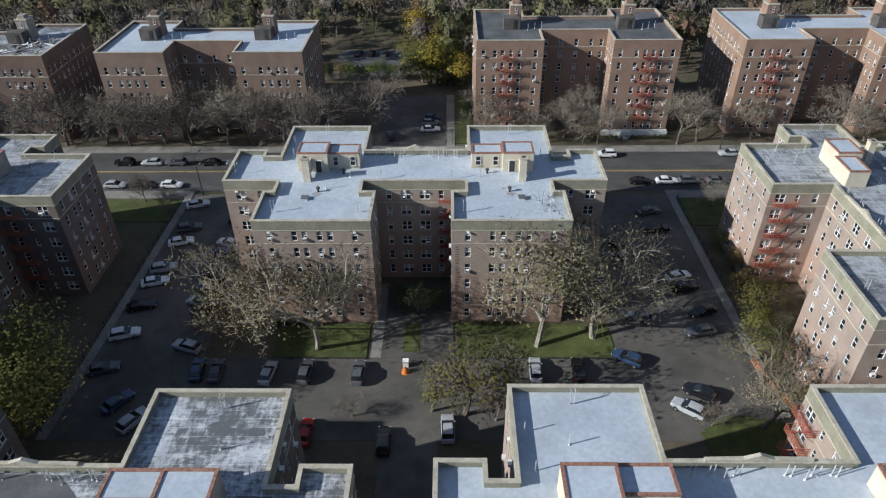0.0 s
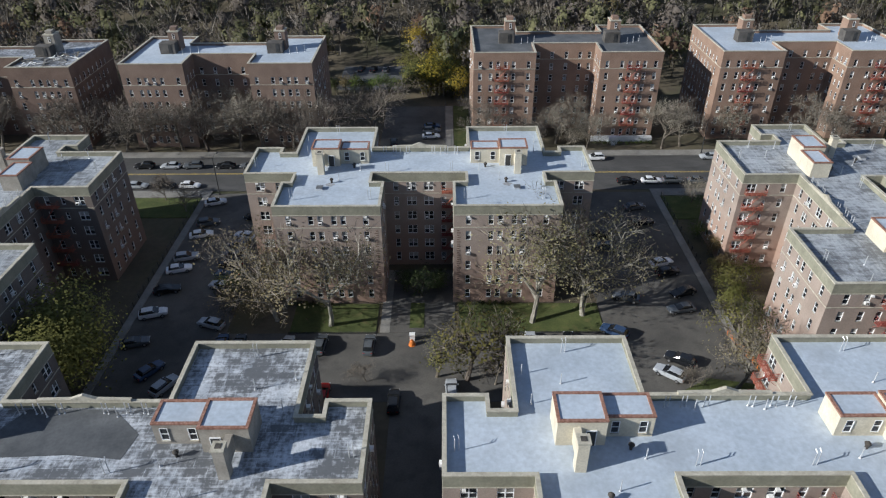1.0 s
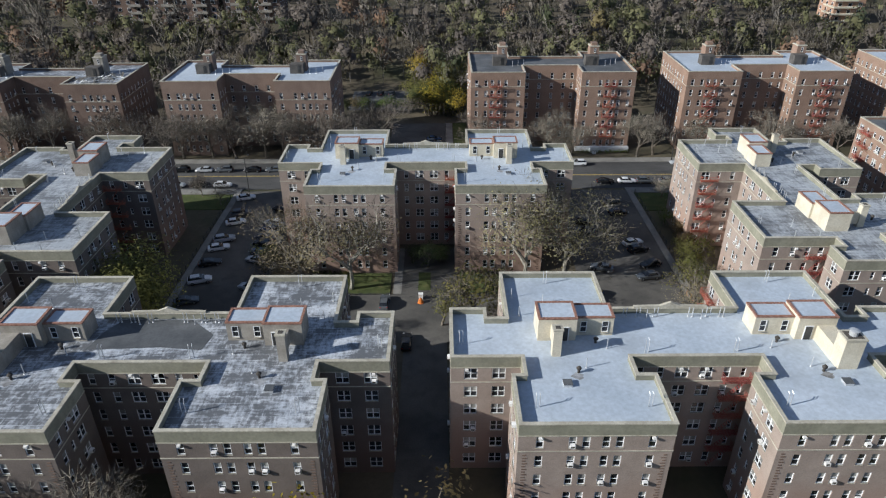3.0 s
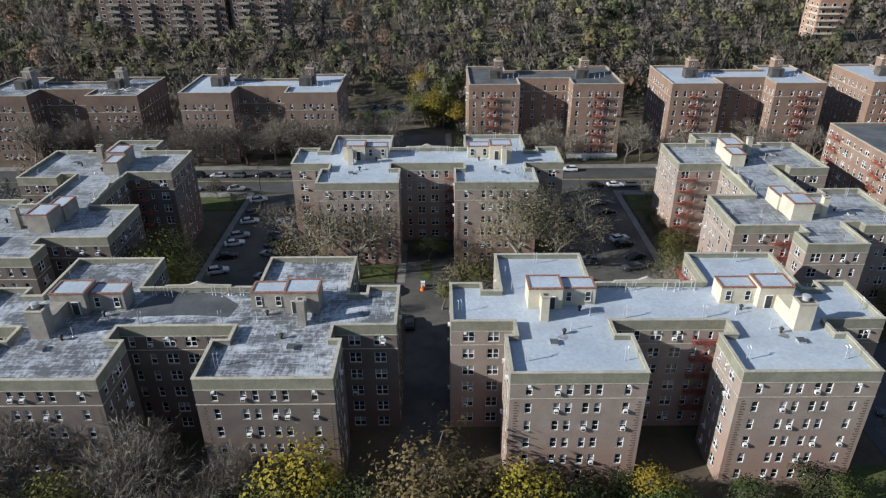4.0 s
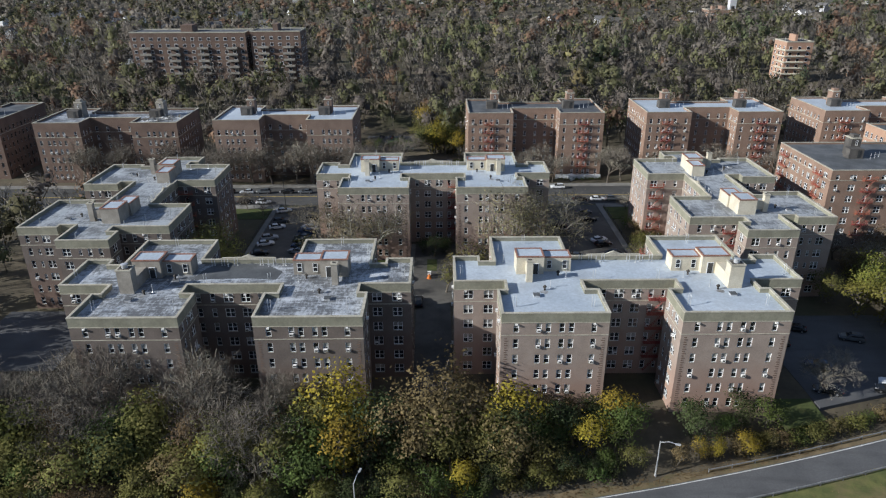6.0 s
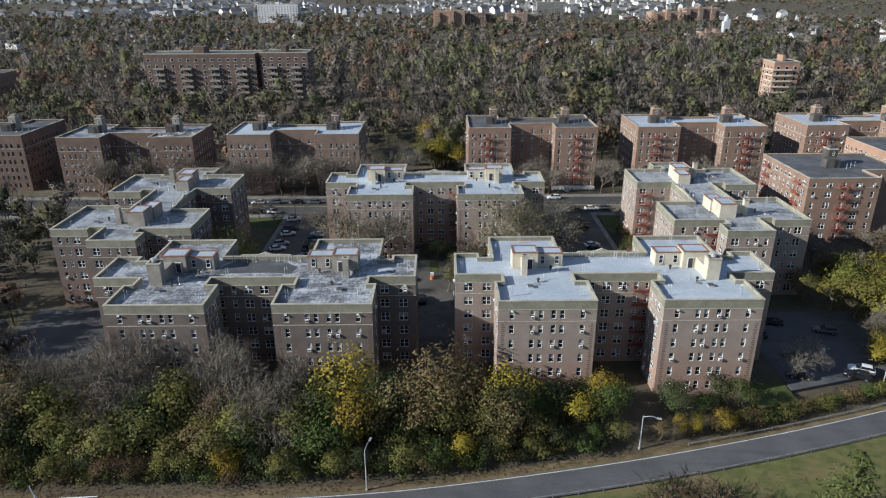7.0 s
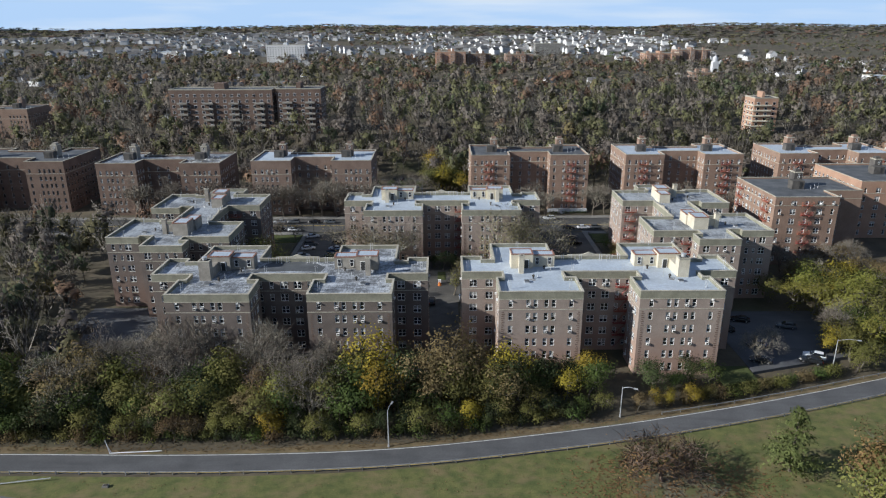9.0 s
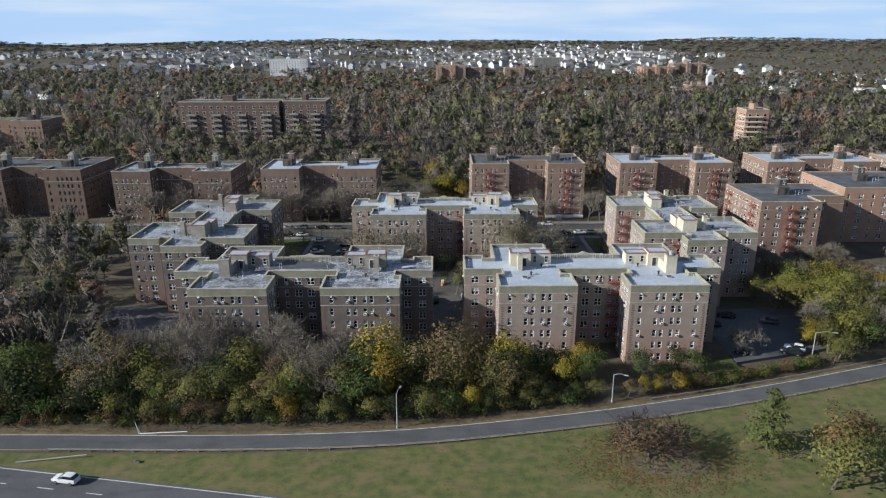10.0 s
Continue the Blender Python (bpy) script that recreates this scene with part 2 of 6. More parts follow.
def leaf(name, a, b, varied=0.2, through_light=0.38):
    """Leaves let some of the light through."""
    m = mat(name, a, b, 0.3, rough=0.8, fine=0.9, island=varied, per_object=0.22, spec=0.12)
    n, l = m.node_tree.nodes, m.node_tree.links
    tr, mx = n.new("ShaderNodeBsdfTranslucent"), n.new("ShaderNodeMixShader")
    p = n["Principled BSDF"]
    l.new(p.inputs["Base Color"].links[0].from_socket, tr.inputs["Color"])
    mx.inputs["Fac"].default_value = through_light
    l.new(p.outputs["BSDF"], mx.inputs[1])
    l.new(tr.outputs["BSDF"], mx.inputs[2])
    l.new(mx.outputs["Shader"], n["Material Output"].inputs["Surface"])
    return m


LEAF = {
    "yellow": leaf("yellow_autumn_leaves", (0.27, 0.205, 0.035), (0.37, 0.275, 0.05)),
    "olive": leaf("olive_autumn_leaves", (0.132, 0.13, 0.044), (0.198, 0.186, 0.06)),
    "green": leaf("green_leaves", (0.075, 0.105, 0.033), (0.12, 0.155, 0.045)),
    "rust": leaf("rust_autumn_leaves", (0.21, 0.125, 0.065), (0.29, 0.175, 0.085)),
    "brown": leaf("dry_brown_leaves", (0.165, 0.122, 0.062), (0.23, 0.172, 0.088)),
    "plane": leaf("pale_dry_plane_leaves", (0.215, 0.185, 0.1), (0.3, 0.262, 0.15)),
    "lime": leaf("lime_yellow_leaves", (0.19, 0.19, 0.045), (0.27, 0.25, 0.065)),
    "dark": leaf("dark_ivy_leaves", (0.045, 0.06, 0.028), (0.085, 0.1, 0.042)),
}
SPRUCE = leaf("spruce_needles", (0.11, 0.13, 0.045), (0.18, 0.2, 0.075))
# Greyer far copies of LEAF; part of the grey is haze put into the colour.
FAR_LEAF = {
    "yellow": leaf("far_yellow_leaves", (0.19, 0.165, 0.08), (0.265, 0.225, 0.105), 0.14, 0.3),
    "olive": leaf("far_olive_leaves", (0.128, 0.124, 0.068), (0.178, 0.168, 0.09), 0.14, 0.3),
    "green": leaf("far_green_leaves", (0.09, 0.106, 0.06), (0.135, 0.152, 0.082), 0.14, 0.3),
    "rust": leaf("far_rust_leaves", (0.19, 0.12, 0.085), (0.255, 0.165, 0.112), 0.14, 0.3),
    "brown": leaf("far_dry_leaves", (0.165, 0.143, 0.12), (0.225, 0.195, 0.165), 0.14, 0.3),
    "dark": leaf("far_ivy_leaves", (0.062, 0.076, 0.048), (0.1, 0.114, 0.068), 0.14, 0.3),
}
GALV = mat("galvanised_steel", (0.5, 0.51, 0.52), (0.64, 0.65, 0.66), 1.0, rough=0.4, metal=0.4)
RAILSTEEL = mat("weathered_rail_steel", (0.2, 0.2, 0.2), (0.3, 0.3, 0.3), 1.0, rough=0.6, metal=0.3)
DARKSTEEL = mat("dark_painted_steel", (0.03, 0.03, 0.03), (0.06, 0.06, 0.06), 1.0, rough=0.5)
REDSTEEL = mat("red_painted_steel", (0.27, 0.075, 0.055), (0.36, 0.11, 0.08), 1.0, rough=0.6, per_object=0.15)
SOOT = mat("sooty_vent", (0.04, 0.035, 0.03), (0.09, 0.08, 0.07), 1.0, rough=0.8)
RUBBER = mat("black_rubber", (0.015, 0.015, 0.015), (0.03, 0.03, 0.03), 2.0, rough=0.8)
CARGLASS = mat("tinted_car_glass", (0.01, 0.012, 0.014), (0.02, 0.022, 0.025), 1.0, rough=0.05, spec=0.7)
LAMPRED = mat("red_lamp_lens", (0.3, 0.02, 0.015), (0.4, 0.03, 0.02), 1.0, rough=0.2)
LAMPWHITE = mat("clear_lamp_lens", (0.6, 0.6, 0.6), (0.75, 0.75, 0.75), 1.0, rough=0.2)
HUB = mat("alloy_wheel", (0.3, 0.3, 0.31), (0.4, 0.4, 0.41), 1.0, rough=0.35, metal=0.7)
ORANGE = mat("orange_plastic", (0.6, 0.16, 0.03), (0.7, 0.22, 0.05), 1.0, rough=0.6)
PAINT = {k: mat("car_paint_" + k, a, tuple(c * 1.12 for c in a), 0.5, rough=0.25, spec=0.6) for k, a in {
    "white": (0.68, 0.69, 0.7), "silver": (0.36, 0.38, 0.4), "black": (0.012, 0.013, 0.015), "grey": (0.09, 0.1, 0.11),
    "blue": (0.03, 0.055, 0.11), "red": (0.3, 0.02, 0.02)}.items()}
EARTH = mat("trodden_earth", (0.13, 0.115, 0.075), (0.19, 0.165, 0.115), 0.3, rough=0.95, fine=3, bump=0.4, extra=patches((0.11, 0.115, 0.045), 0.35, 0.45, 0.62, 0.9))
FARWHITE = mat("pale_house_siding", (0.5, 0.5, 0.51), (0.78, 0.775, 0.76), 0.02, fine=0.05, island=0.3)
FARROOF = mat("grey_shingle_roof", (0.12, 0.115, 0.11), (0.24, 0.23, 0.22), 0.02, fine=0.05, island=0.35)


# ---- mesh helpers ----
def mesh_of(name, verts, faces, mats, index=None):
    me = bpy.data.meshes.new(name)
    me.from_pydata([tuple(v) for v in verts], [], faces)
    for m in (mats if isinstance(mats, (list, tuple)) else [mats]):
        me.materials.append(m)
    if index is not None:
        me.polygons.foreach_set("material_index", np.asarray(index, dtype=np.int32))
    me.update()
    return me


def quads_mesh(name, verts, quads, mats, index=None):
    """A mesh of quads from arrays."""
    me = bpy.data.meshes.new(name)
    nq = len(quads)
    me.vertices.add(len(verts))
    me.vertices.foreach_set("co", np.asarray(verts, dtype=np.float32).ravel())
    me.loops.add(nq * 4)
    me.loops.foreach_set("vertex_index", np.asarray(quads, dtype=np.int32).ravel())
    me.polygons.add(nq)
    me.polygons.foreach_set("loop_start", np.arange(0, nq * 4, 4, dtype=np.int32))
    for m in (mats if isinstance(mats, (list, tuple)) else [mats]):
        me.materials.append(m)
    if index is not None:
        me.polygons.foreach_set("material_index", np.asarray(index, dtype=np.int32))
    me.update(calc_edges=True)
    return me


class Shape:
    """Collects boxes and other solids with material slots into one mesh."""

    def __init__(self):
        self.v, self.f, self.i = [], [], []

    def add(self, verts, faces, slot=0):
        k = len(self.v)
        self.v += [tuple(p) for p in verts]
        self.f += [tuple(a + k for a in f) for f in faces]
        self.i += [slot] * len(faces)
        return self

    def box(self, x0, x1, y0, y1, z0, z1, slot=0, m=None):
        p = [Vector((x, y, z)) for z in (z0, z1) for y in (y0, y1) for x in (x0, x1)]
        if m is not None:
            p = [m @ q for q in p]
        return self.add(p, [(0, 2, 3, 1), (4, 5, 7, 6), (0, 1, 5, 4), (2, 6, 7, 3), (0, 4, 6, 2), (1, 3, 7, 5)], slot)

    def tube(self, a, b, r0, r1=None, sides=6, slot=0):
        a, b = Vector(a), Vector(b)
        r1 = r0 if r1 is None else r1
        q = (b - a).to_track_quat("Z", "Y")
        ring = [Vector((math.cos(2 * math.pi * k / sides), math.sin(2 * math.pi * k / sides), 0)) for k in range(sides)]
        p = [a + q @ (c * r0) for c in ring] + [b + q @ (c * r1) for c in ring]
        f = [(k, (k + 1) % sides, sides + (k + 1) % sides, sides + k) for k in range(sides)]
        return self.add(p, f + [tuple(range(sides - 1, -1, -1)), tuple(range(sides, 2 * sides))], slot)

    def mesh(self, name, mats):
        return mesh_of(name, self.v, self.f, mats, self.i)

    def welded(self, name, mats):
        """The same with touching corners joined."""
        at, to, v = {}, [], []
        for p in self.v:
            k = tuple(round(c, 3) for c in p)
            if k not in at:
                at[k] = len(v)
                v.append(p)
            to.append(at[k])
        return mesh_of(name, v, [tuple(to[a] for a in f) for f in self.f], mats, self.i)


def child(name, me, parent, m=None, label=""):
    ob = new(name, me)
    ob.parent = parent
    if m is not None:
        ob.matrix_basis = m
    if label:
        ob["label"] = label
    return ob


def thing(name, m, label, category, group="", kind=""):
    ob = new(name)
    ob.empty_display_size = 0.5
    ob.matrix_basis = m
    return tagged(ob, label, category, group, kind)


def setting(name, me, label, category):
    return tagged(new(name, me), label, category, "", "structure")


def inset(poly, d):
    """A polygon drawn in by d (negative: outwards); its corners run anticlockwise."""
    out, n = [], len(poly)
    for k in range(n):
        a, b, c = Vector(poly[k - 1]), Vector(poly[k]), Vector(poly[(k + 1) % n])
        u, w = (b - a).normalized(), (c - b).normalized()
        n1, n2 = Vector((-u.y, u.x)), Vector((-w.y, w.x))
        out.append(tuple(b + (n1 + n2) * (d / (1 + n1.dot(n2)))))
    return out


def ring_mesh(name, outer, inner, z0, z1, material):
    """A solid band between two outlines."""
    n = len(outer)
    v = [(*p, z) for z in (z0, z1) for p in outer] + [(*p, z) for z in (z0, z1) for p in inner]
    f = []
    for k in range(n):
        j = (k + 1) % n
        f += [(k, j, n + j, n + k), (2 * n + j, 2 * n + k, 3 * n + k, 3 * n + j), (n + k, n + j, 3 * n + j, 3 * n + k), (j, k, 2 * n + k, 2 * n + j)]
    return mesh_of(name, v, f, material)


# ---- the ground ----
def smooth(a, b, x):
    t = min(1, max(0, (x - a) / (b - a)))
    return t * t * (3 - 2 * t)


RAMP_X = (-320, -90, -48, -16, 18, 43, 70, 95, 150)
RAMP_Y = (-8.4, -8.6, -9.5, -8.4, -2.8, 2.8, 10.2, 18.3, 35.0)


def ramp_y(x):
    """The middle of the parkway ramp, which bends towards the north-east."""
    return float(np.mean(np.interp([x - 12, x - 6, x, x + 6, x + 12], RAMP_X, RAMP_Y)))


def ground_z(x, y):
    edge = ramp_y(x) + 9
    z = -2.2 * smooth(edge + 5, edge - 5, y)
    z += 13 * smooth(209, 275, y)
    z += 6 * noise.noise((x / 160, y / 160, 3)) * smooth(240, 420, y)
    far = math.hypot(x * 0.6, y)
    z += 16 * noise.noise((x / 700, y / 700, 9)) * smooth(600, 1500, far)
    z += 40 * smooth(2300, 4300, far) * (0.85 + 0.5 * noise.noise((x / 1300, 5, 2)))
    z += 26 * math.exp(-((x + 420) / 260) ** 2 - ((y - 2150) / 260) ** 2)
    return z


def ground_mesh():
    xs = sorted({*range(-140, 141, 4), *range(-400, 401, 20), *range(-1500, 1501, 100), *range(-4800, 4801, 300)})
    ys = sorted({*range(-40, 41, 3), *range(-400, 300, 10), *range(300, 800, 25), *range(800, 2600, 90), *range(2600, 4900, 150), 4890})
    v = [(x, y, ground_z(x, y) - 0.05) for y in ys for x in xs]
    w = len(xs)
    q = [(j * w + i, j * w + i + 1, (j + 1) * w + i + 1, (j + 1) * w + i) for j in range(len(ys) - 1) for i in range(w - 1)]
    me = quads_mesh("ground", v, q, GROUND)
    me.shade_smooth()
    return me


def backdrop_mesh():
    """A far curved sheet of pale sky behind the hills, with thin cloud."""
    v, f = [], []
    for k in range(41):
        a = radians(30 + 3 * k)
        v += [(4720 * math.cos(a), -60 + 4720 * math.sin(a), z) for z in (20, 700)]
    f = [(2 * k, 2 * k + 1, 2 * k + 3, 2 * k + 2) for k in range(40)]
    m = bpy.data.materials.new("pale_sky")
    m.use_nodes = True
    n, l = m.node_tree.nodes, m.node_tree.links
    n.remove(n["Principled BSDF"])
    em, geo, mp, tx, ramp = n.new("ShaderNodeEmission"), n.new("ShaderNodeNewGeometry"), n.new("ShaderNodeMapping"), n.new("ShaderNodeTexNoise"), n.new("ShaderNodeValToRGB")
    mp.inputs["Scale"].default_value = (0.0006, 0.0006, 0.006)
    tx.inputs["Scale"].default_value, tx.inputs["Detail"].default_value = 1.6, 7
    ramp.color_ramp.elements[0].position, ramp.color_ramp.elements[1].position = 0.45, 0.75
    ramp.color_ramp.elements[0].color, ramp.color_ramp.elements[1].color = (0.37, 0.535, 0.775, 1), (0.54, 0.64, 0.77, 1)
    l.new(geo.outputs["Position"], mp.inputs["Vector"])
    l.new(mp.outputs["Vector"], tx.inputs["Vector"])
    l.new(tx.outputs["Fac"], ramp.inputs["Fac"])
    l.new(ramp.outputs["Color"], em.inputs["Color"])
    l.new(em.outputs["Emission"], n["Material Output"].inputs["Surface"])
    return mesh_of("backdrop", v, f, m)


setting("ground", ground_mesh(), "brown leaf-littered ground rising to wooded hills", "ground")
setting("backdrop", backdrop_mesh(), "pale blue sky with thin cloud over the hills", "sky")


def slab_mesh(name, poly, z0, z1, material):
    n = len(poly)
    v = [(x, y, z) for z in (z0, z1) for x, y in poly]
    return mesh_of(name, v, [tuple(range(n, 2 * n)), tuple(range(n - 1, -1, -1))] + [(k, (k + 1) % n, n + (k + 1) % n, n + k) for k in range(n)], material)


def slab(name, poly, z, material, label, category, thick=0.12):
    """A flat piece of paving or lawn with a real edge, from a convex or concave outline."""
    return setting(name, slab_mesh(name, poly, z - thick, z, material), label, category)


def rect(x0, x1, y0, y1):
    return [(x0, y0), (x1, y0), (x1, y1), (x0, y1)]


def strip(name, points, width, lift, material, label, category, thick=0.1):
    """A band that follows the ground along a line of points; shift it sideways by giving shifted points."""
    v, f = [], []
    for k, (x, y) in enumerate(points):
        a, b = Vector(points[max(0, k - 1)]), Vector(points[min(len(points) - 1, k + 1)])
        u = (b - a).normalized()
        nrm = Vector((-u.y, u.x)) * (width / 2)
        z = ground_z(x, y) + lift
        v += [(x + nrm.x, y + nrm.y, z), (x - nrm.x, y - nrm.y, z), (x + nrm.x, y + nrm.y, z - thick), (x - nrm.x, y - nrm.y, z - thick)]
    for k in range(len(points) - 1):
        p, q = 4 * k, 4 * k + 4
        f += [(p, p + 1, q + 1, q), (p + 2, p, q, q + 2), (p + 1, p + 3, q + 3, q + 1), (p + 3, p + 2, q + 2, q + 3)]
    return setting(name, mesh_of(name, v, f, material), label, category)


# car parks and lanes among the houses
slab("car_park", [(-53, 57), (44.5, 57), (44.5, 120), (25, 120), (25, 72.2), (-36.8, 72.2), (-36.8, 120), (-53, 120)], 0.0, ASPHALT, "worn dark asphalt car park between the houses", "car park")
slab("lane", rect(-9.0, -1.6, 12, 57), 0.004, ASPHALT, "dark asphalt lane between two brick houses", "lane")
slab("car_park", [(60.5, 18.2), (86, 25.5), (90, 50), (60.5, 50)], 0.02, ROADGREY, "grey asphalt car park beside the house", "car park", 1.6)
slab("road", rect(-600, 600, 121.2, 138.6), 0.0, STREET, "grey asphalt street with parked cars", "road")
slab("pavement", rect(-600, 600, 138.6, 141.6), 0.14, PAVING, "concrete pavement with a raised kerb", "pavement", 0.25)
slab("pavement", rect(-600, -53, 118.2, 121.2), 0.14, PAVING, "concrete pavement with a raised kerb", "pavement", 0.25)
slab("pavement", rect(-36.8, 25, 118.2, 121.2), 0.14, PAVING, "concrete pavement with a raised kerb", "pavement", 0.25)
slab("pavement", rect(44.5, 600, 118.2, 121.2), 0.14, PAVING, "concrete pavement with a raised kerb", "pavement", 0.25)
slab("pavement", rect(44.5, 46.0, 60, 118.2), 0.14, PAVING, "concrete walk along the car park", "pavement", 0.25)
slab("pavement", rect(-54.4, -53, 57, 118.2), 0.14, PAVING, "concrete walk along the car park", "pavement", 0.25)
slab("drive", rect(-17.5, -1.0, 141.6, 172), 0.0, ASPHALT, "dark asphalt yard between two houses", "yard")
slab("drive", rect(-1.0, 1.2, 141.6, 172), 0.1, PAVING, "concrete walk beside the yard", "pavement", 0.2)
slab("lawn", rect(-26.5, -12.4, 72.3, 79.8), 0.1, LAWN, "green lawn in front of the house", "lawn", 0.2)
slab("lawn", rect(1.2, 24.8, 72.3, 79.8), 0.1, LAWN, "green lawn in front of the house", "lawn", 0.2)
slab("forecourt", rect(-11.8, 0.6, 72.2, 90), 0.06, ASPHALT, "dark paved forecourt between the wings", "forecourt", 0.2)
slab("path", rect(-11.8, -10.2, 72.2, 90), 0.08, PAVING, "concrete path into the courtyard", "path", 0.2)
slab("lawn", rect(-7.0, -4.6, 73.4, 80), 0.12, LAWN, "narrow shaded lawn before the courtyard", "lawn", 0.2)
slab("lawn", [(34, 52), (48, 50.5), (48, 59.5), (38, 61.5), (33, 58.5)], 0.1, LAWN, "green lawn beside the car park", "lawn", 0.2)
slab("lawn", rect(46.2, 60, 108, 118), 0.1, LAWN, "green lawn by the street", "lawn", 0.2)
slab("lawn", rect(-72, -54.5, 109.5, 118), 0.1, LAWN, "green lawn by the street", "lawn", 0.2)
slab("lawn", [(52, 12.5), (60, 15), (60, 20.8), (53.2, 20.8), (53.2, 17.2), (52, 17.2)], 0.06, LAWN, "green grass at the house corner", "lawn", 0.2)
slab("lawn", rect(1.4, 5.6, 143, 172), 0.12, LAWN, "green lawn beside the walk", "lawn", 0.2)
slab("yard", rect(-97, -76, 31, 54), 0.02, ROADGREY, "shaded grey asphalt yard beside the house", "yard")
slab("car_park", rect(-34, -14, 186, 208), 0.02, ROADGREY, "grey asphalt car park at the foot of the wood", "car park")

# street markings
marks = [(x, 129.6) for x in range(-600, 601, 40)]
strip("road_marking", marks, 0.16, 0.006, YELLOW_LINE, "faded yellow centre line", "road marking", 0.004)
strip("road_marking", [(x, y + 0.34) for x, y in marks], 0.16, 0.006, YELLOW_LINE, "faded yellow centre line", "road marking", 0.004)

# the parkway ramp, its verges, lines and lower carriageway
ramp = [(x, ramp_y(x)) for x in range(-300, 141, 5)]


def beside(points, d):
    out = []
    for k, p in enumerate(points):
        a, b = Vector(points[max(0, k - 1)]), Vector(points[min(len(points) - 1, k + 1)])
        u = (b - a).normalized()
        out.append((p[0] - u.y * d, p[1] + u.x * d))
    return out


strip("verge", beside(ramp, 4.6), 4.4, -0.02, VERGE, "dry verge strewn with fallen leaves", "verge")
strip("road", ramp, 5.5, 0.02, ROADGREY, "smooth grey asphalt parkway ramp", "road")
strip("road_marking", beside(ramp, 2.5), 0.16, 0.026, WHITE_LINE, "white edge line", "road marking", 0.004)
strip("road_marking", beside(ramp, -2.45), 0.14, 0.026, YELLOW_LINE, "yellow edge line", "road marking", 0.004)
def low_y(x):
    """The middle of the lower carriageway."""
    return -22.2 - (x + 87.5) * 0.174


low = [(x, low_y(x)) for x in range(-300, 200, 10)]
strip("lawn", [(x, ramp_y(x) - 24) for x in range(-300, 300, 10)], 41, -0.03, GRASS, "green parkway lawn with scattered brown leaves", "lawn")
strip("road", low, 12.5, 0.02, ROADGREY, "grey asphalt parkway carriageway", "road")
strip("road_marking", beside(low, 5.7), 0.18, 0.03, WHITE_LINE, "white edge line", "road marking", 0.004)
for k in range(18):
    x0 = -130 + k * 9
    seg = [(x, low_y(x) + 1.9) for x in (x0, x0 + 3.0)]
    strip("road_marking", seg, 0.16, 0.03, WHITE_LINE, "white lane dash", "road marking", 0.004)


# ---- houses ----
def window_mesh(w, h, double):
    """A white sash window set into the wall: frame, meeting rail, mullion, panes and sill. The wall's face is y = 0, outside is -y."""
    s = Shape()
    d0, d1, t, a, b = 0.07, 0.19, 0.075, w / 2, h / 2
    out = [(-a, d0, -b), (a, d0, -b), (a, d0, b), (-a, d0, b)]
    inn = [(-a + t, d0, -b + t), (a - t, d0, -b + t), (a - t, d0, b - t), (-a + t, d0, b - t)]
    deep = [(x, d1, z) for x, _, z in inn]
    s.add(out + inn + deep, [(k, (k + 1) % 4, 4 + (k + 1) % 4, 4 + k) for k in range(4)] + [(4 + k, 4 + (k + 1) % 4, 8 + (k + 1) % 4, 8 + k) for k in range(4)])

    def bar(x0, x1, z0, z1, y):
        s.add([(x0, d1, z0), (x1, d1, z0), (x1, d1, z1), (x0, d1, z1), (x0, y, z0), (x1, y, z0), (x1, y, z1), (x0, y, z1)], [(4, 5, 6, 7), (0, 1, 5, 4), (1, 2, 6, 5), (2, 3, 7, 6), (3, 0, 4, 7)])
    bar(-a + t, a - t, -0.035, 0.035, d0 + 0.03)
    if double:
        bar(-0.07, 0.07, -b + t, -0.035, d0 + 0.01)
        bar(-0.07, 0.07, 0.035, b - t, d0 + 0.01)
    for z0, z1, slot in ((-b + t, -0.035, 1), (0.035, b - t, 2)):
        s.add([(-a + t, 0.15, z0), (a - t, 0.15, z0), (a - t, 0.15, z1), (-a + t, 0.15, z1)], [(0, 1, 2, 3)], slot)
    s.box(-a - 0.03, a + 0.03, -0.05, d0, -b - 0.08, -b, 3)
    return s


WINDOWS = {}
for kind, (w, h, dbl) in {"s": (0.86, 1.68, False), "d": (1.66, 1.68, True), "n": (0.6, 1.3, False)}.items():
    WINDOWS[kind] = (w, h, [window_mesh(w, h, dbl).mesh("window", [FRAME, GLASS, up, COPING]) for up in (GLASS, PALE_PANE)], window_mesh(w, h, dbl))

ac = Shape()
ac.add([(x, y, z) for y in (0.12, -0.36) for z in (-0.2, 0.2) for x in (-0.28, 0.28)] + [(x, y, z) for y in (-0.36, -0.33) for z in (-0.15, 0.15) for x in (-0.23, 0.23)],
       [(0, 1, 5, 4), (2, 6, 7, 3), (0, 4, 6, 2), (1, 3, 7, 5), (4, 5, 9, 8), (5, 7, 11, 9), (7, 6, 10, 11), (6, 4, 8, 10), (8, 9, 13, 12), (9, 11, 15, 13), (11, 10, 14, 15), (10, 8, 12, 14)])
ac.add([(x, -0.33, z) for z in (-0.15, 0.15) for x in (-0.23, 0.23)], [(0, 1, 3, 2)], 1)
AC = ac.mesh("air_conditioner", [ACWHITE, SOOT])


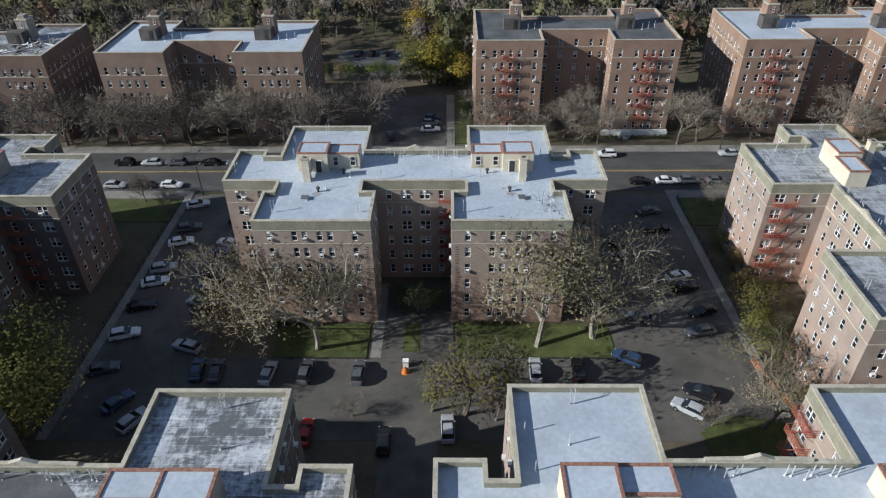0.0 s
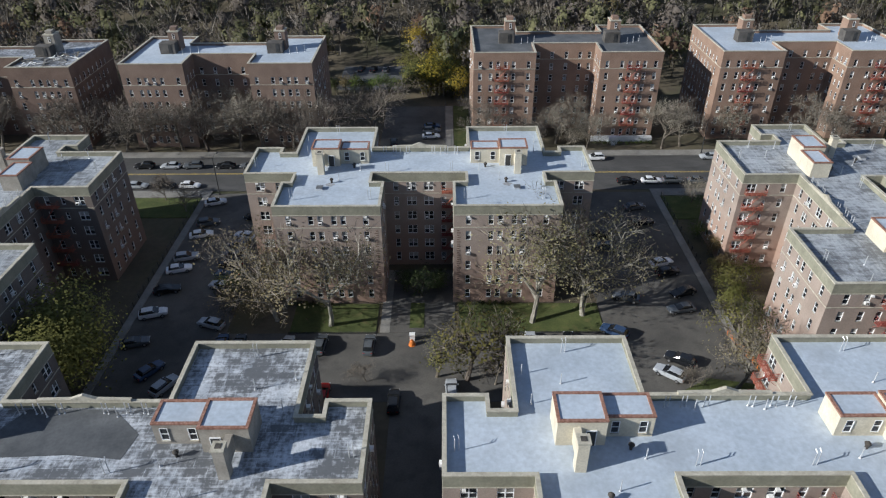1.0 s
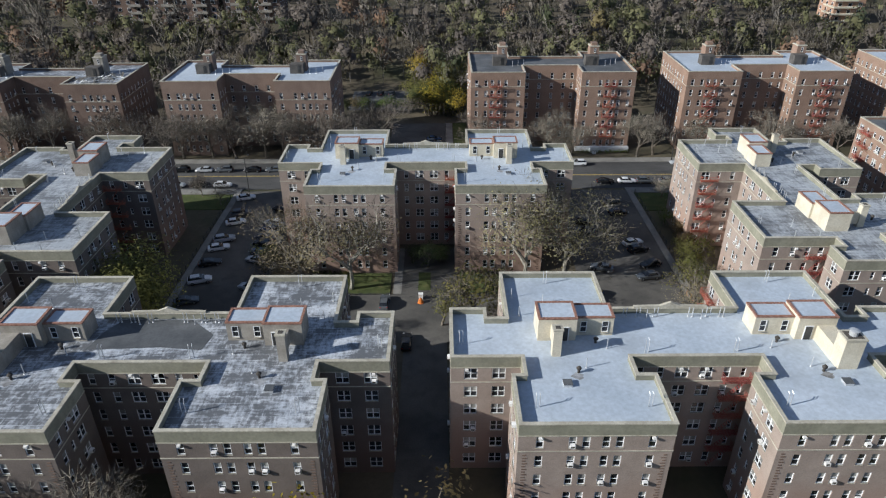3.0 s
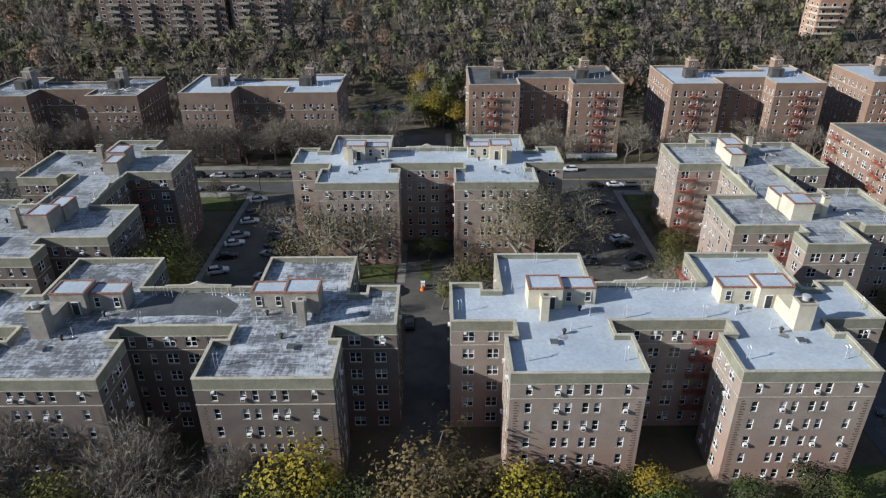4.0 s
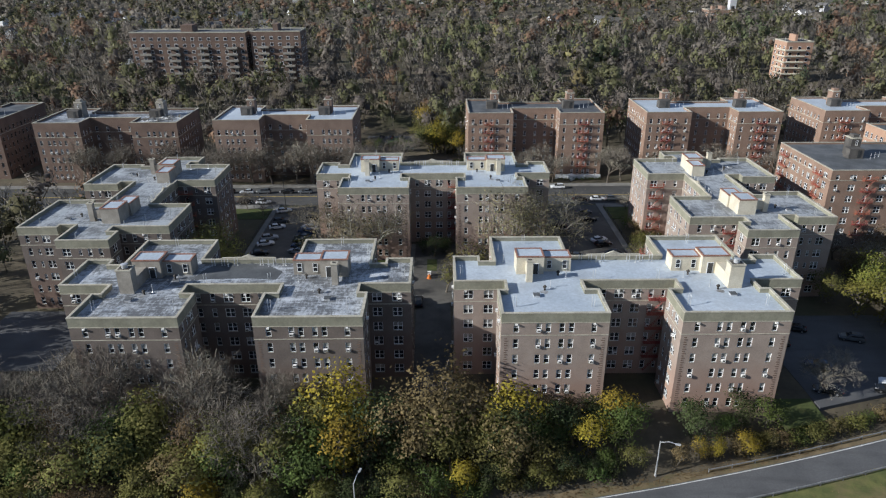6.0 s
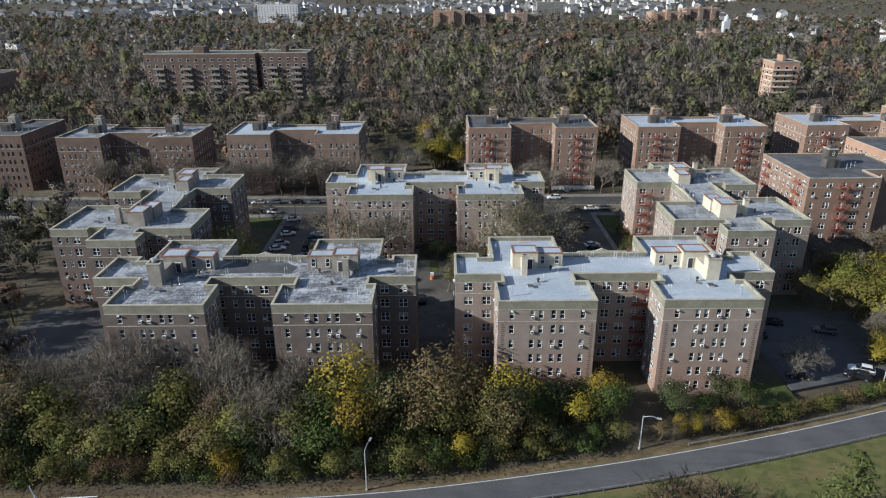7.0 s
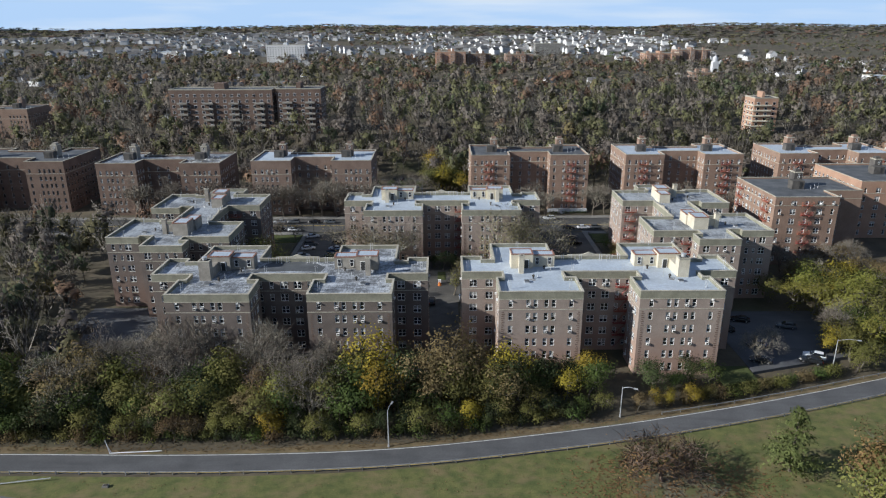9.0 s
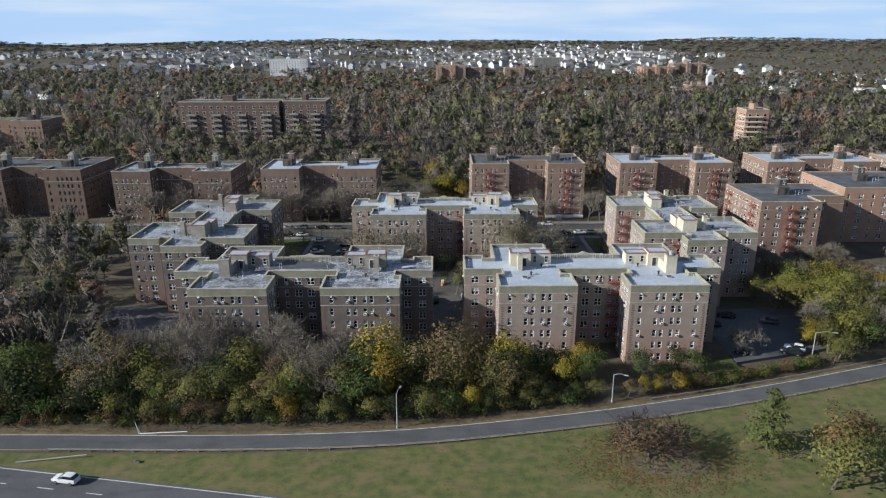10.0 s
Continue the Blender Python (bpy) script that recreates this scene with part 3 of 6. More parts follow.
def escape_mesh(w=3.4, rise=2.9):
    """One storey of a fire escape: grating floor, railings, brackets and a steep ladder to the next."""
    s = Shape()
    for k in range(9):
        y = -0.12 - k * 0.12
        s.box(-w / 2, w / 2, y - 0.022, y + 0.022, -0.04, 0.0)
    for x in (-w / 2, -w / 4, 0, w / 4, w / 2):
        s.box(x - 0.03, x + 0.03, -1.15, -0.02, -0.1, -0.05)
        s.box(x - 0.025, x + 0.025, -1.15, -1.1, 0, 0.95)
    for z in (0.3, 0.62, 0.95):
        s.box(-w / 2, w / 2, -1.16, -1.11, z - 0.03, z + 0.03)
        for x in (-w / 2, w / 2):
            s.box(x - 0.025, x + 0.025, -1.12, -0.02, z - 0.03, z + 0.03)
    for x in (-w / 2, w / 2):
        s.tube((x, -0.02, -0.9), (x, -1.0, -0.08), 0.03, sides=4)
    for y in (-0.95, -0.5):
        s.tube((-w / 2 + 0.4, y, -rise), (w / 2 - 0.7, y, 0), 0.035, sides=4)
    for k in range(9):
        t = (k + 0.5) / 9
        x = -w / 2 + 0.4 + t * (w - 1.1)
        s.box(x - 0.08, x + 0.08, -0.95, -0.5, -rise + t * rise - 0.015, -rise + t * rise + 0.015)
    return s.mesh("fire_escape", [REDSTEEL])


ESCAPE = escape_mesh()


def edge_frame(a, b):
    """A pose at a, with x along the wall a-b and -y outwards, for an outline that runs anticlockwise."""
    return pose(a[0], a[1], 0, 0, 0, math.degrees(math.atan2(b[1] - a[1], b[0] - a[0])))


def columns_for(length):
    """A default rhythm of windows on a wall."""
    if length < 2.6:
        return []
    if length < 4:
        return [(length / 2, "n")]
    n = max(1, int(round(length / 3.0)))
    return [((k + 0.5) * length / n + (0.25 if k % 2 else -0.25), "s" if (k + n) % 3 else "n") for k in range(n)]


def facade(poly, columns, levels, z0, z1, reveal=0.2):
    """Walls along an outline with an opening for every window; gives the shape and the windows' poses."""
    s, spots = Shape(), []
    for k, a in enumerate(poly):
        b = poly[(k + 1) % len(poly)]
        m = edge_frame(a, b)
        length = math.dist(a, b)
        cols = columns.get(k)
        cols = sorted(columns_for(length) if cols is None else cols)

        def quad(x0, x1, za, zb):
            s.add([m @ Vector(p) for p in ((x0, 0, za), (x1, 0, za), (x1, 0, zb), (x0, 0, zb))], [(0, 1, 2, 3)])
        x = 0.0
        for c, kind in cols:
            w, h = WINDOWS[kind][:2]
            quad(x, c - w / 2, z0, z1)
            z = z0
            for zc in levels:
                quad(c - w / 2, c + w / 2, z, zc - h / 2)
                z = zc + h / 2
                p = [m @ Vector(q) for y in (0, reveal) for q in ((c - w / 2, y, zc - h / 2), (c + w / 2, y, zc - h / 2), (c + w / 2, y, z), (c - w / 2, y, z))]
                s.add(p, [(0, 1, 5, 4), (1, 2, 6, 5), (2, 3, 7, 6), (3, 0, 4, 7), (4, 5, 6, 7)])
                spots.append((k, kind, m @ pose(c, 0, zc)))
            quad(c - w / 2, c + w / 2, z, z1)
            x = c + w / 2
        quad(x, length, z0, z1)
    return s, spots


def house(at, poly, columns, top, levels, label, wall, band, roof, band_z=None, parapet=0.9, far_edges=(), courses_z=(), ac_share=0.3, escapes=(), seed=1, group="", hide=(), cope=None):
    rnd = random.Random(seed)
    h = thing("apartment_house", at, label, "apartment building", group)
    z_band = band_z or top - 2.0
    s, spots = facade(poly, columns, levels, -1.5, z_band)
    child("wall", s.welded("wall", [wall]), h)
    child("parapet", ring_mesh("parapet", inset(poly, -0.004), inset(poly, 0.32), z_band, top - 0.14, band), h)
    child("coping", ring_mesh("coping", inset(poly, -0.06), inset(poly, 0.4), top - 0.14, top, cope or COPING), h)
    for z in courses_z:
        child("string_course", ring_mesh("string_course", inset(poly, -0.05), inset(poly, 0.05), z - 0.07, z + 0.07, COPING), h)
    n, inner = len(poly), inset(poly, 0.3)
    child("roof", mesh_of("roof", [(*p, top - parapet) for p in inner] + [(*p, top - parapet - 0.3) for p in inner], [tuple(range(n)), tuple(range(2 * n - 1, n - 1, -1))], roof), h)
    back = Shape()
    for k, kind, m in spots:
        if k in hide:
            w, hh = WINDOWS[kind][:2]
            tmpl = Shape().box(-w / 2, w / 2, 0.1, 0.18, -hh / 2, hh / 2).box(-w / 2 + 0.08, w / 2 - 0.08, 0.08, 0.1, -hh / 2 + 0.08, hh / 2 - 0.08, 1)
            back.add([m @ Vector(v) for v in tmpl.v], [])
            base = len(back.v) - len(tmpl.v)
            back.f += [tuple(a + base for a in f) for f in tmpl.f]
            back.i += tmpl.i
            continue
        child("window", WINDOWS[kind][2][rnd.random() < 0.55], h, m)
        if kind != "n" and rnd.random() < ac_share:
            dx = rnd.choice((-0.42, 0.42)) if kind == "d" else 0
            child("air_conditioner", AC, h, m @ pose(dx, 0, -0.46))
    if back.v:
        tagged(child("window_grid", back.mesh("window_grid", [FRAME, GLASS, GLASS, COPING]), h), kind="stuff")
    for edge, x in escapes:
        a, b = poly[edge], poly[(edge + 1) % n]
        for zc in levels[1:]:
            child("fire_escape", ESCAPE, h, edge_frame(a, b) @ pose(x, 0, zc - 0.85), "red-painted iron fire escape landing with ladder")
    return h


# the outline of the H-shaped six-storey houses; the front is y = 0
H_PLAN = [(7.2, 0), (24.4, 0), (24.4, 8.4), (22.2, 8.4), (22.2, 11.6), (38.2, 11.6), (38.2, 8.4), (36.0, 8.4), (36.0, 0), (53.3, 0), (53.3, 8.4), (51.8, 8.4), (51.8, 11.6), (60.4, 11.6),
          (60.4, 22.2), (55.5, 22.2), (55.5, 20), (52.9, 20), (52.9, 31.5), (38.9, 31.5), (38.9, 22.2), (21.5, 22.2), (21.5, 31.5), (7.5, 31.5), (7.5, 20), (4.9, 20), (4.9, 22.2), (0, 22.2),
          (0, 11.6), (8.7, 11.6), (8.7, 8.4), (7.2, 8.4)]
FRONT = [(2.4, "s"), (6.0, "s"), (7.5, "s"), (9.7, "s"), (11.2, "s"), (14.8, "s")]
COURT = [(1.4, "s"), (3.9, "s"), (6.6, "d"), (9.6, "d"), (12.2, "s"), (14.3, "n")]
END = [(2.5, "d"), (6.0, "d")]
SIDE = [(1.7, "s"), (3.6, "n"), (5.6, "d")]
FLANK = [(1.9, "d"), (4.7, "n"), (6.6, "s"), (8.8, "s")]
WING_BACK = [(1.9, "s"), (4.7, "s"), (6.2, "s"), (8.6, "s"), (11.9, "s")]
H_COLUMNS = {0: FRONT, 8: FRONT, 4: COURT, 28: END, 12: [(8.7 - c, k) for c, k in END], 1: SIDE, 7: SIDE, 9: SIDE, 31: SIDE, 27: FLANK, 13: FLANK, 18: WING_BACK, 22: WING_BACK,
             17: [(1.8, "s"), (4.0, "s"), (6.4, "s"), (9.2, "s")], 23: [(2.3, "s"), (5.1, "s"), (7.5, "s"), (9.7, "s")], 19: [(1.7, "d"), (4.4, "n"), (7.2, "s")], 21: [(1.7, "s"), (4.4, "n"), (7.2, "d")],
             20: [(2, "s"), (5, "d"), (8.5, "d"), (12, "d"), (15.1, "s")], 2: [], 3: [], 5: [], 6: [], 10: [], 11: [], 29: [], 30: [], 14: [(2.4, "d")], 26: [(2.4, "d")], 15: [], 16: [], 24: [], 25: []}
LEVELS = [1.9 + 2.9 * k for k in range(6)]


def bulkhead(h, x, y, w, d, z, height, stucco, windows=(), door=None):
    """A roof house with a terracotta-edged parapet."""
    poly = rect(x, x + w, y, y + d)
    b = child("bulkhead", Shape().box(x, x + w, y, y + d, z - 0.2, z + height - 0.2).mesh("bulkhead", [stucco]), h)
    child("bulkhead_coping", ring_mesh("bulkhead_coping", inset(poly, -0.06), inset(poly, 0.26), z + height - 0.2, z + height, TERRA), b)
    child("bulkhead_roof", Shape().box(x + 0.2, x + w - 0.2, y + 0.2, y + d - 0.2, z + height - 0.3, z + height - 0.13).mesh("bulkhead_roof", [SILVER]), b)
    for wx in windows:
        child("window", WINDOWS["s"][2][0], b, pose(x + wx, y - 0.16, z + 1.45))
    if door is not None:
        dm = Shape().box(-0.55, 0.55, -0.1, 0.02, 0, 2.15, 0).box(-0.45, 0.45, -0.13, -0.1, 0.05, 2.05, 1)
        child("door", dm.mesh("door", [FRAME, DARKSTEEL]), b, pose(x + door, y, z))
    return b


def chimney(h, x, y, w, d, z, height, body, capped=False):
    s = Shape().box(x, x + w, y, y + d, z - 0.2, z + height).box(x - 0.1, x + w + 0.1, y - 0.1, y + d + 0.1, z + height, z + height + 0.2, 1)
    s.box(x + 0.25, x + w - 0.25, y + 0.25, y + d - 0.25, z + height + 0.2, z + height + 0.24, 2)
    c = child("chimney", s.mesh("chimney", [body, COPING, SOOT]), h)
    if capped:
        t = Shape().tube((x + w / 2, y + d / 2, z + height + 0.2), (x + w / 2, y + d / 2, z + height + 0.9), 0.5, 0.5, 12)
        t.tube((x + w / 2, y + d / 2, z + height + 0.9), (x + w / 2, y + d / 2, z + height + 1.0), 0.62, 0.3, 12)
        child("flue", t.mesh("flue", [GALV]), c, None, "galvanised round flue")
    return c


def goose_ladder():
    """The pair of bent rails by which a ladder comes over a parapet."""
    s = Shape()
    for x in (-0.22, 0.22):
        s.tube((x, 0, 0), (x, 0, 1.75), 0.045, sides=5)
        s.tube((x, 0, 1.75), (x, 0.35, 1.95), 0.045, sides=5)
    return s.mesh("ladder_rail", [GALV])


GOOSE = goose_ladder()
PIPE = Shape().tube((0, 0, 0), (0, 0, 1.5), 0.06, sides=6).tube((0, 0, 0), (0, 0, 0.12), 0.16, 0.08, 8).mesh("vent_pipe", [GALV])
MUSH = Shape().tube((0, 0, 0), (0, 0, 0.55), 0.17, sides=8).tube((0, 0, 0.55), (0, 0, 0.7), 0.3, 0.34, 8).tube((0, 0, 0.7), (0, 0, 0.95), 0.34, 0.1, 8).mesh("roof_fan", [SOOT])
FLOOD = Shape().box(-0.2, 0.2, -0.35, 0.0, -0.1, 0.12).tube((0, 0, 0.1), (0, 0.2, 0.3), 0.03, sides=4).mesh("floodlight", [ACWHITE])


def h_house(at, label, roof, seed, big=1, escapes=(), stucco=(STUCCO, STUCCO), hide=(), brick=BRICK):
    h = house(at, H_PLAN, H_COLUMNS, 19.1, LEVELS, label, brick, BAND, roof, 17.35, 0.9, courses_z=(17.35, 15.05), escapes=escapes, seed=seed, group="six-storey H-shaped houses", hide=hide, ac_share=0.22)
    z, rnd = 18.2, random.Random(seed + 50)
    for side in (0, 1):
        fx = (lambda x, w=0: x) if side == 0 else (lambda x, w=0: 60.4 - x - w)
        st = stucco[side]
        bulkhead(h, fx(11.2, 4.9), 15.9, 4.9, 3.9, z, 3.5, st, windows=(), door=3.4 if side == 0 else 1.5)
        bulkhead(h, fx(16.104, 5.0), 17.0, 5.0, 3.2, z, 2.9, st, windows=(1.1, 3.9))
        if side == big:
            chimney(h, fx(11.2, 2.4), 9.9, 2.4, 2.0, z, 4.2, st, True)
            child("chimney_base", Shape().box(fx(11.4, 2.2), fx(11.4, 2.2) + 2.2, 11.9, 15.9, z - 0.1, z + 2.2).mesh("chimney_base", [st]), h)
        else:
            chimney(h, fx(12.6, 1.1), 12.6, 1.1, 1.1, z, 3.9, st)
            child("flue_link", Shape().box(fx(12.8, 0.7), fx(12.8, 0.7) + 0.7, 13.7, 15.9, z + 0.6, z + 2.6).mesh("flue_link", [st]), h)
        for x, y in ((9.7, 3.6), (22.4, 3.6), (1.4, 15.2), (14.0, 29.6), (24.6, 13.4)):
            child("ladder_rail", GOOSE, h, pose(fx(x), y, z, 0, 0, 20 * rnd.random()))
        for x, y in ((16.5, 10.5), (13.0, 24.5), (26.5, 20.6), (9.4, 21.5), (19.8, 14.2), (8.8, 26.0)):
            child("vent_pipe", PIPE, h, pose(fx(x), y, z))
        child("roof_fan", MUSH, h, pose(fx(15.4), 9.6, z))
        child("roof_fan", MUSH, h, pose(fx(18.6), 15.4, z))
        child("roof_hatch", Shape().box(-0.5, 0.5, -0.5, 0.5, 0, 0.35).box(-0.55, 0.55, -0.55, 0.55, 0.35, 0.42, 1).mesh("roof_hatch", [GALV, TARRED]), h, pose(fx(13.7), 7.4, z))
        ring = [(math.cos(k * 0.45) * (0.75 + 0.2 * math.sin(k * 2.3 + seed)), math.sin(k * 0.45) * (0.6 + 0.15 * math.cos(k * 1.7)), 0) for k in range(14)]
        child("roof_stain", mesh_of("roof_stain", ring, [tuple(range(14))], STAIN), h, pose(fx(15.2), 8.9, z + 0.004))
        for x in (23.4, 25.2, 27.6):
            child("vent_pipe", PIPE, h, pose(fx(x), 21.0, z))
            child("vent_pipe", PIPE, h, pose(fx(x + 0.5), 21.1, z))
        for x, y, r in ((9.6, 0, 0), (22.0, 0, 0), (2.0, 11.6, 0), (28.6, 11.6, 0), (7.5, 26, -90), (24.4, 4, 90)):
            child("floodlight", FLOOD, h, pose(fx(x), y, 17.1, 0, 0, r if side == 0 else -r))
    # quoins at the front corners
    for x0, sgn in ((7.2, 1), (24.4, -1), (36.0, 1), (53.3, -1)):
        q = Shape()
        for k in range(33):
            q.box(*sorted((x0 + sgn * 0.55, x0 + sgn * (0.95 + 0.2 * (k % 2)))), -0.035, 0.02, 0.6 + k * 0.43, 0.78 + k * 0.43)
        tagged(child("quoin_strip", q.mesh("quoin_strip", [BRICK_D]), h), kind="stuff")
    # the small gable over the middle of the back parapet
    g = Shape().add([(x, y, zz) for y in (21.85, 22.25) for x, zz in ((25, 19.0), (35, 19.0), (35, 19.35), (31.4, 19.45), (30, 20.0), (28.6, 19.45), (25, 19.35))],
                    [(6, 5, 4, 3, 2, 1, 0), (7, 8, 9, 10, 11, 12, 13), (0, 1, 8, 7), (1, 2, 9, 8), (2, 3, 10, 9), (3, 4, 11, 10), (4, 5, 12, 11), (5, 6, 13, 12), (6, 0, 7, 13)])
    child("gable", g.mesh("gable", [COPING]), h)
    return h


NORTHS = (14, 18, 20, 22, 24, 26, 15, 16, 25)
h_house(pose(-1.4, 17.5, 0), "six-storey tan brick apartment house with clean silver roof", SILVER, 11, 1, escapes=((4, 13.4), (19, 2.2)), hide=NORTHS)
# The western houses take the brick that has shade painted into it.
worn_house = h_house(pose(-69.3, 16.8, 0), "six-storey brick apartment house with shade-darkened walls and patchy worn silver roof", WORN, 12, 0, stucco=(STUCCO_G, STUCCO_G), hide=NORTHS, brick=BRICK_SHADED)
child("tar_patch", slab_mesh("tar_patch", [(21.6, 15.2), (31.0, 15.6), (36.4, 15.0), (37.0, 18.2), (33.2, 21.6), (24.0, 21.7), (22.4, 18.8)], 18.202, 18.226, TARRED), worn_house, None, "dark tar patch on the roof")
h_house(pose(-35.7, 80.4, 0), "six-storey brick apartment house with pale silver roof between two car parks", SILVER, 13, 2, hide=NORTHS, escapes=((4, 13.6),))
h_house(pose(81.4, 51.7, 0, 0, 0, 90), "tan brick apartment house with streaked silver roof and fire escapes", WORN_2, 14, 2, escapes=((19, 2.4), (23, 9.0)), stucco=(STUCCO, STUCCO))
h_house(pose(-92.0, 108.8, 0, 0, 0, -90), "six-storey brick apartment house with dull silver roof beside the wood", WORN_2, 15, 2, stucco=(STUCCO_G, STUCCO_G), escapes=((21, 1.9),), brick=BRICK_SHADED)


# the seven-storey houses across the street
def u_plan(w, wing, court, depth, back):
    return [(0, 0), (wing, 0), (wing, court), (w - wing, court), (w - wing, 0), (w, 0), (w, depth), (w - wing + 3, depth), (w - wing + 3, back), (wing - 3, back), (wing - 3, depth), (0, depth)]


def roof_tower(h, x, y, z, body):
    """Lift tower and tank house with a chimney."""
    t = child("roof_tower", Shape().box(x, x + 2.6, y + 1.2, y + 4.4, z - 0.2, z + 4.6).box(x - 0.1, x + 2.7, y + 1.1, y + 4.5, z + 4.6, z + 4.85, 1).box(x + 0.5, x + 2.1, y + 1.8, y + 3.8, z + 4.85, z + 5.6)
              .box(x - 1.6, x + 2.2, y - 1.6, y + 1.2, z - 0.2, z + 2.6, 2).mesh("roof_tower", [body, COPING, DARKBRICK]), h)
    child("door", Shape().box(-0.4, 0.4, -0.08, 0.0, 0.3, 2.3).mesh("door", [DARKSTEEL]), t, pose(x + 1.0, y - 1.6, z))
    child("window", WINDOWS["n"][2][0], t, pose(x + 1.4, y + 1.05, z + 3.6))
    for k in range(3):
        child("vent_pipe", PIPE, h, pose(x + 4 + 1.7 * k, y - 2 + k, z))


def u_house(at, w, wing, court, depth, top, storeys, label, brick, roof, seed, escapes=True, group="houses across the street", rise=2.9, joined=False):
    poly = u_plan(w, wing, court, depth, depth - 6)
    fr = [(1.6, "s"), (4.2, "s"), (5.9, "s"), (7.8, "s"), (9.7, "s"), (wing - 1.7, "s")]
    gap = w - 2 * wing
    side = [(1.6 + 2.35 * k, "s" if k % 3 != 1 else "n") for k in range(int((depth - 2) / 2.35))]
    cols = {0: fr, 4: [(wing - c, k) for c, k in fr], 2: [(gap * f, "s") for f in (0.1, 0.32, 0.55, 0.77, 0.92)], 1: [(2, "s"), (4.2, "n"), (6.3, "s")], 3: [(2, "s"), (4.2, "n"), (6.3, "s")], 5: side, 11: side}
    levels = [2.1 + rise * k for k in range(storeys)]
    h = house(at, poly, cols, top, levels, label, brick, brick, roof, top - 1.5, 0.7, courses_z=(levels[-1] - 1.0,), seed=seed, group=group, escapes=((0, 6.9), (4, wing - 6.9)) if escapes else (), hide=range(12) if joined else (6, 7, 8, 9, 10), ac_share=0.22)
    for x in (wing * 0.55, w - wing * 0.55 - 2.6):
        roof_tower(h, x, court + 3.5, top - 0.7, STUCCO_G if brick is BRICK_D else brick)
    return h


u_house(pose(6.0, 148.4, 0), 45.6, 15.0, 7.6, 24, 22.6, 7, "seven-storey orange-brown brick apartment house with red fire escapes", BRICK_F, TARRED, 21)
u_house(pose(65.8, 148.4, 0), 45.6, 15.0, 7.6, 24, 22.6, 7, "orange-brown brick apartment house with pale roof and red fire escapes", BRICK_F, SILVER, 22)
u_house(pose(126.0, 149.4, 0), 45.6, 15.0, 7.6, 24, 22.6, 7, "orange-brown brick apartment house with pale roof along the street", BRICK_F, SILVER, 23)
u_house(pose(-78.4, 145.0, 0), 46.0, 15.3, 7.8, 23, 21.4, 6, "brown brick apartment house with pale roof behind bare street trees", BRICK_M, SILVER, 24, escapes=False, rise=3.0)
littered = u_house(pose(-138.0, 145.5, 0), 47.5, 15.3, 7.8, 23, 20.6, 6, "dark brick apartment house with littered worn roof behind bare trees", BRICK_D, WORN, 25, escapes=False, rise=2.9)
# loose boards and torn sheets left on the littered roof
r = random.Random(61)
debris = Shape()
for k in range(70):
    long = r.uniform(0.8, 3.6)
    at = pose(r.uniform(33.5, 46.0), r.uniform(1.5, 13.0), 19.98 + r.uniform(0, 0.5), r.uniform(-9, 9), r.uniform(-14, 14), r.choice((0, 90, 35)) + r.gauss(0, 14))
    debris.box(-long / 2, long / 2, -r.uniform(0.08, 0.5), 0.08, 0, 0.06, r.choice((0, 0, 1, 2)), at)
tagged(child("debris", debris.mesh("debris", [PAVING, BARK, ACWHITE]), littered), kind="stuff")
u_house(pose(-200.0, 150.0, 0), 47.5, 15.3, 7.8, 30, 20.6, 6, "dark brick apartment house with tarred roof among trees", BRICK_D, TARRED, 26, escapes=False, rise=2.9, joined=True)
u_house(pose(-290.0, 262.0, 10), 60.0, 17.0, 7.8, 24, 17.6, 5, "brown brick apartment house on the hill among trees", BRICK_F, TARRED, 27, escapes=False, rise=2.8, joined=True)


def slab_house(at, w, d, top, storeys, label, brick, roof, seed, escapes=(), rise=2.95, group="brick houses east of the estate"):
    poly = [(0, 0), (w * 0.62, 0), (w * 0.62, d * 0.3), (w, d * 0.3), (w, d), (0, d)]
    levels = [2.0 + rise * k for k in range(storeys)]
    fr = [(1.7 + k * (w * 0.62 - 3.4) / 4, "d" if k in (1, 3) else "s") for k in range(5)]
    sd = [(1.5 + 2.6 * k, "s" if k % 3 else "d") for k in range(int((d - 1.5) / 2.6))]
    h = house(at, poly, {0: fr, 5: sd, 1: [], 2: [(2, "s"), (5, "s")]}, top, levels, label, brick, brick, roof, top - 1.3, 0.6, courses_z=(levels[-1] - 1.0,), seed=seed, escapes=escapes, group=group, hide=(3, 4), ac_share=0.2)
    roof_tower(h, w * 0.4, d * 0.5, top - 0.6, DARKBRICK)
    return h


slab_house(pose(94.0, 85.3, 0), 31, 27.5, 21.4, 7, "red-brown brick apartment house with dark tar roof and fire escapes", BRICK_F, TARRED, 31, escapes=((0, 9.6), (5, 4.5), (5, 22.5)))
slab_house(pose(136.0, 112.0, 0), 34, 30, 20.0, 6, "pink-orange brick apartment house with gabled front", BRICK_P, TARRED, 32)
slab_house(pose(182.0, 150.0, 0), 40, 24, 22.0, 7, "orange-brown brick apartment house beyond the street", BRICK_F, SILVER, 33)


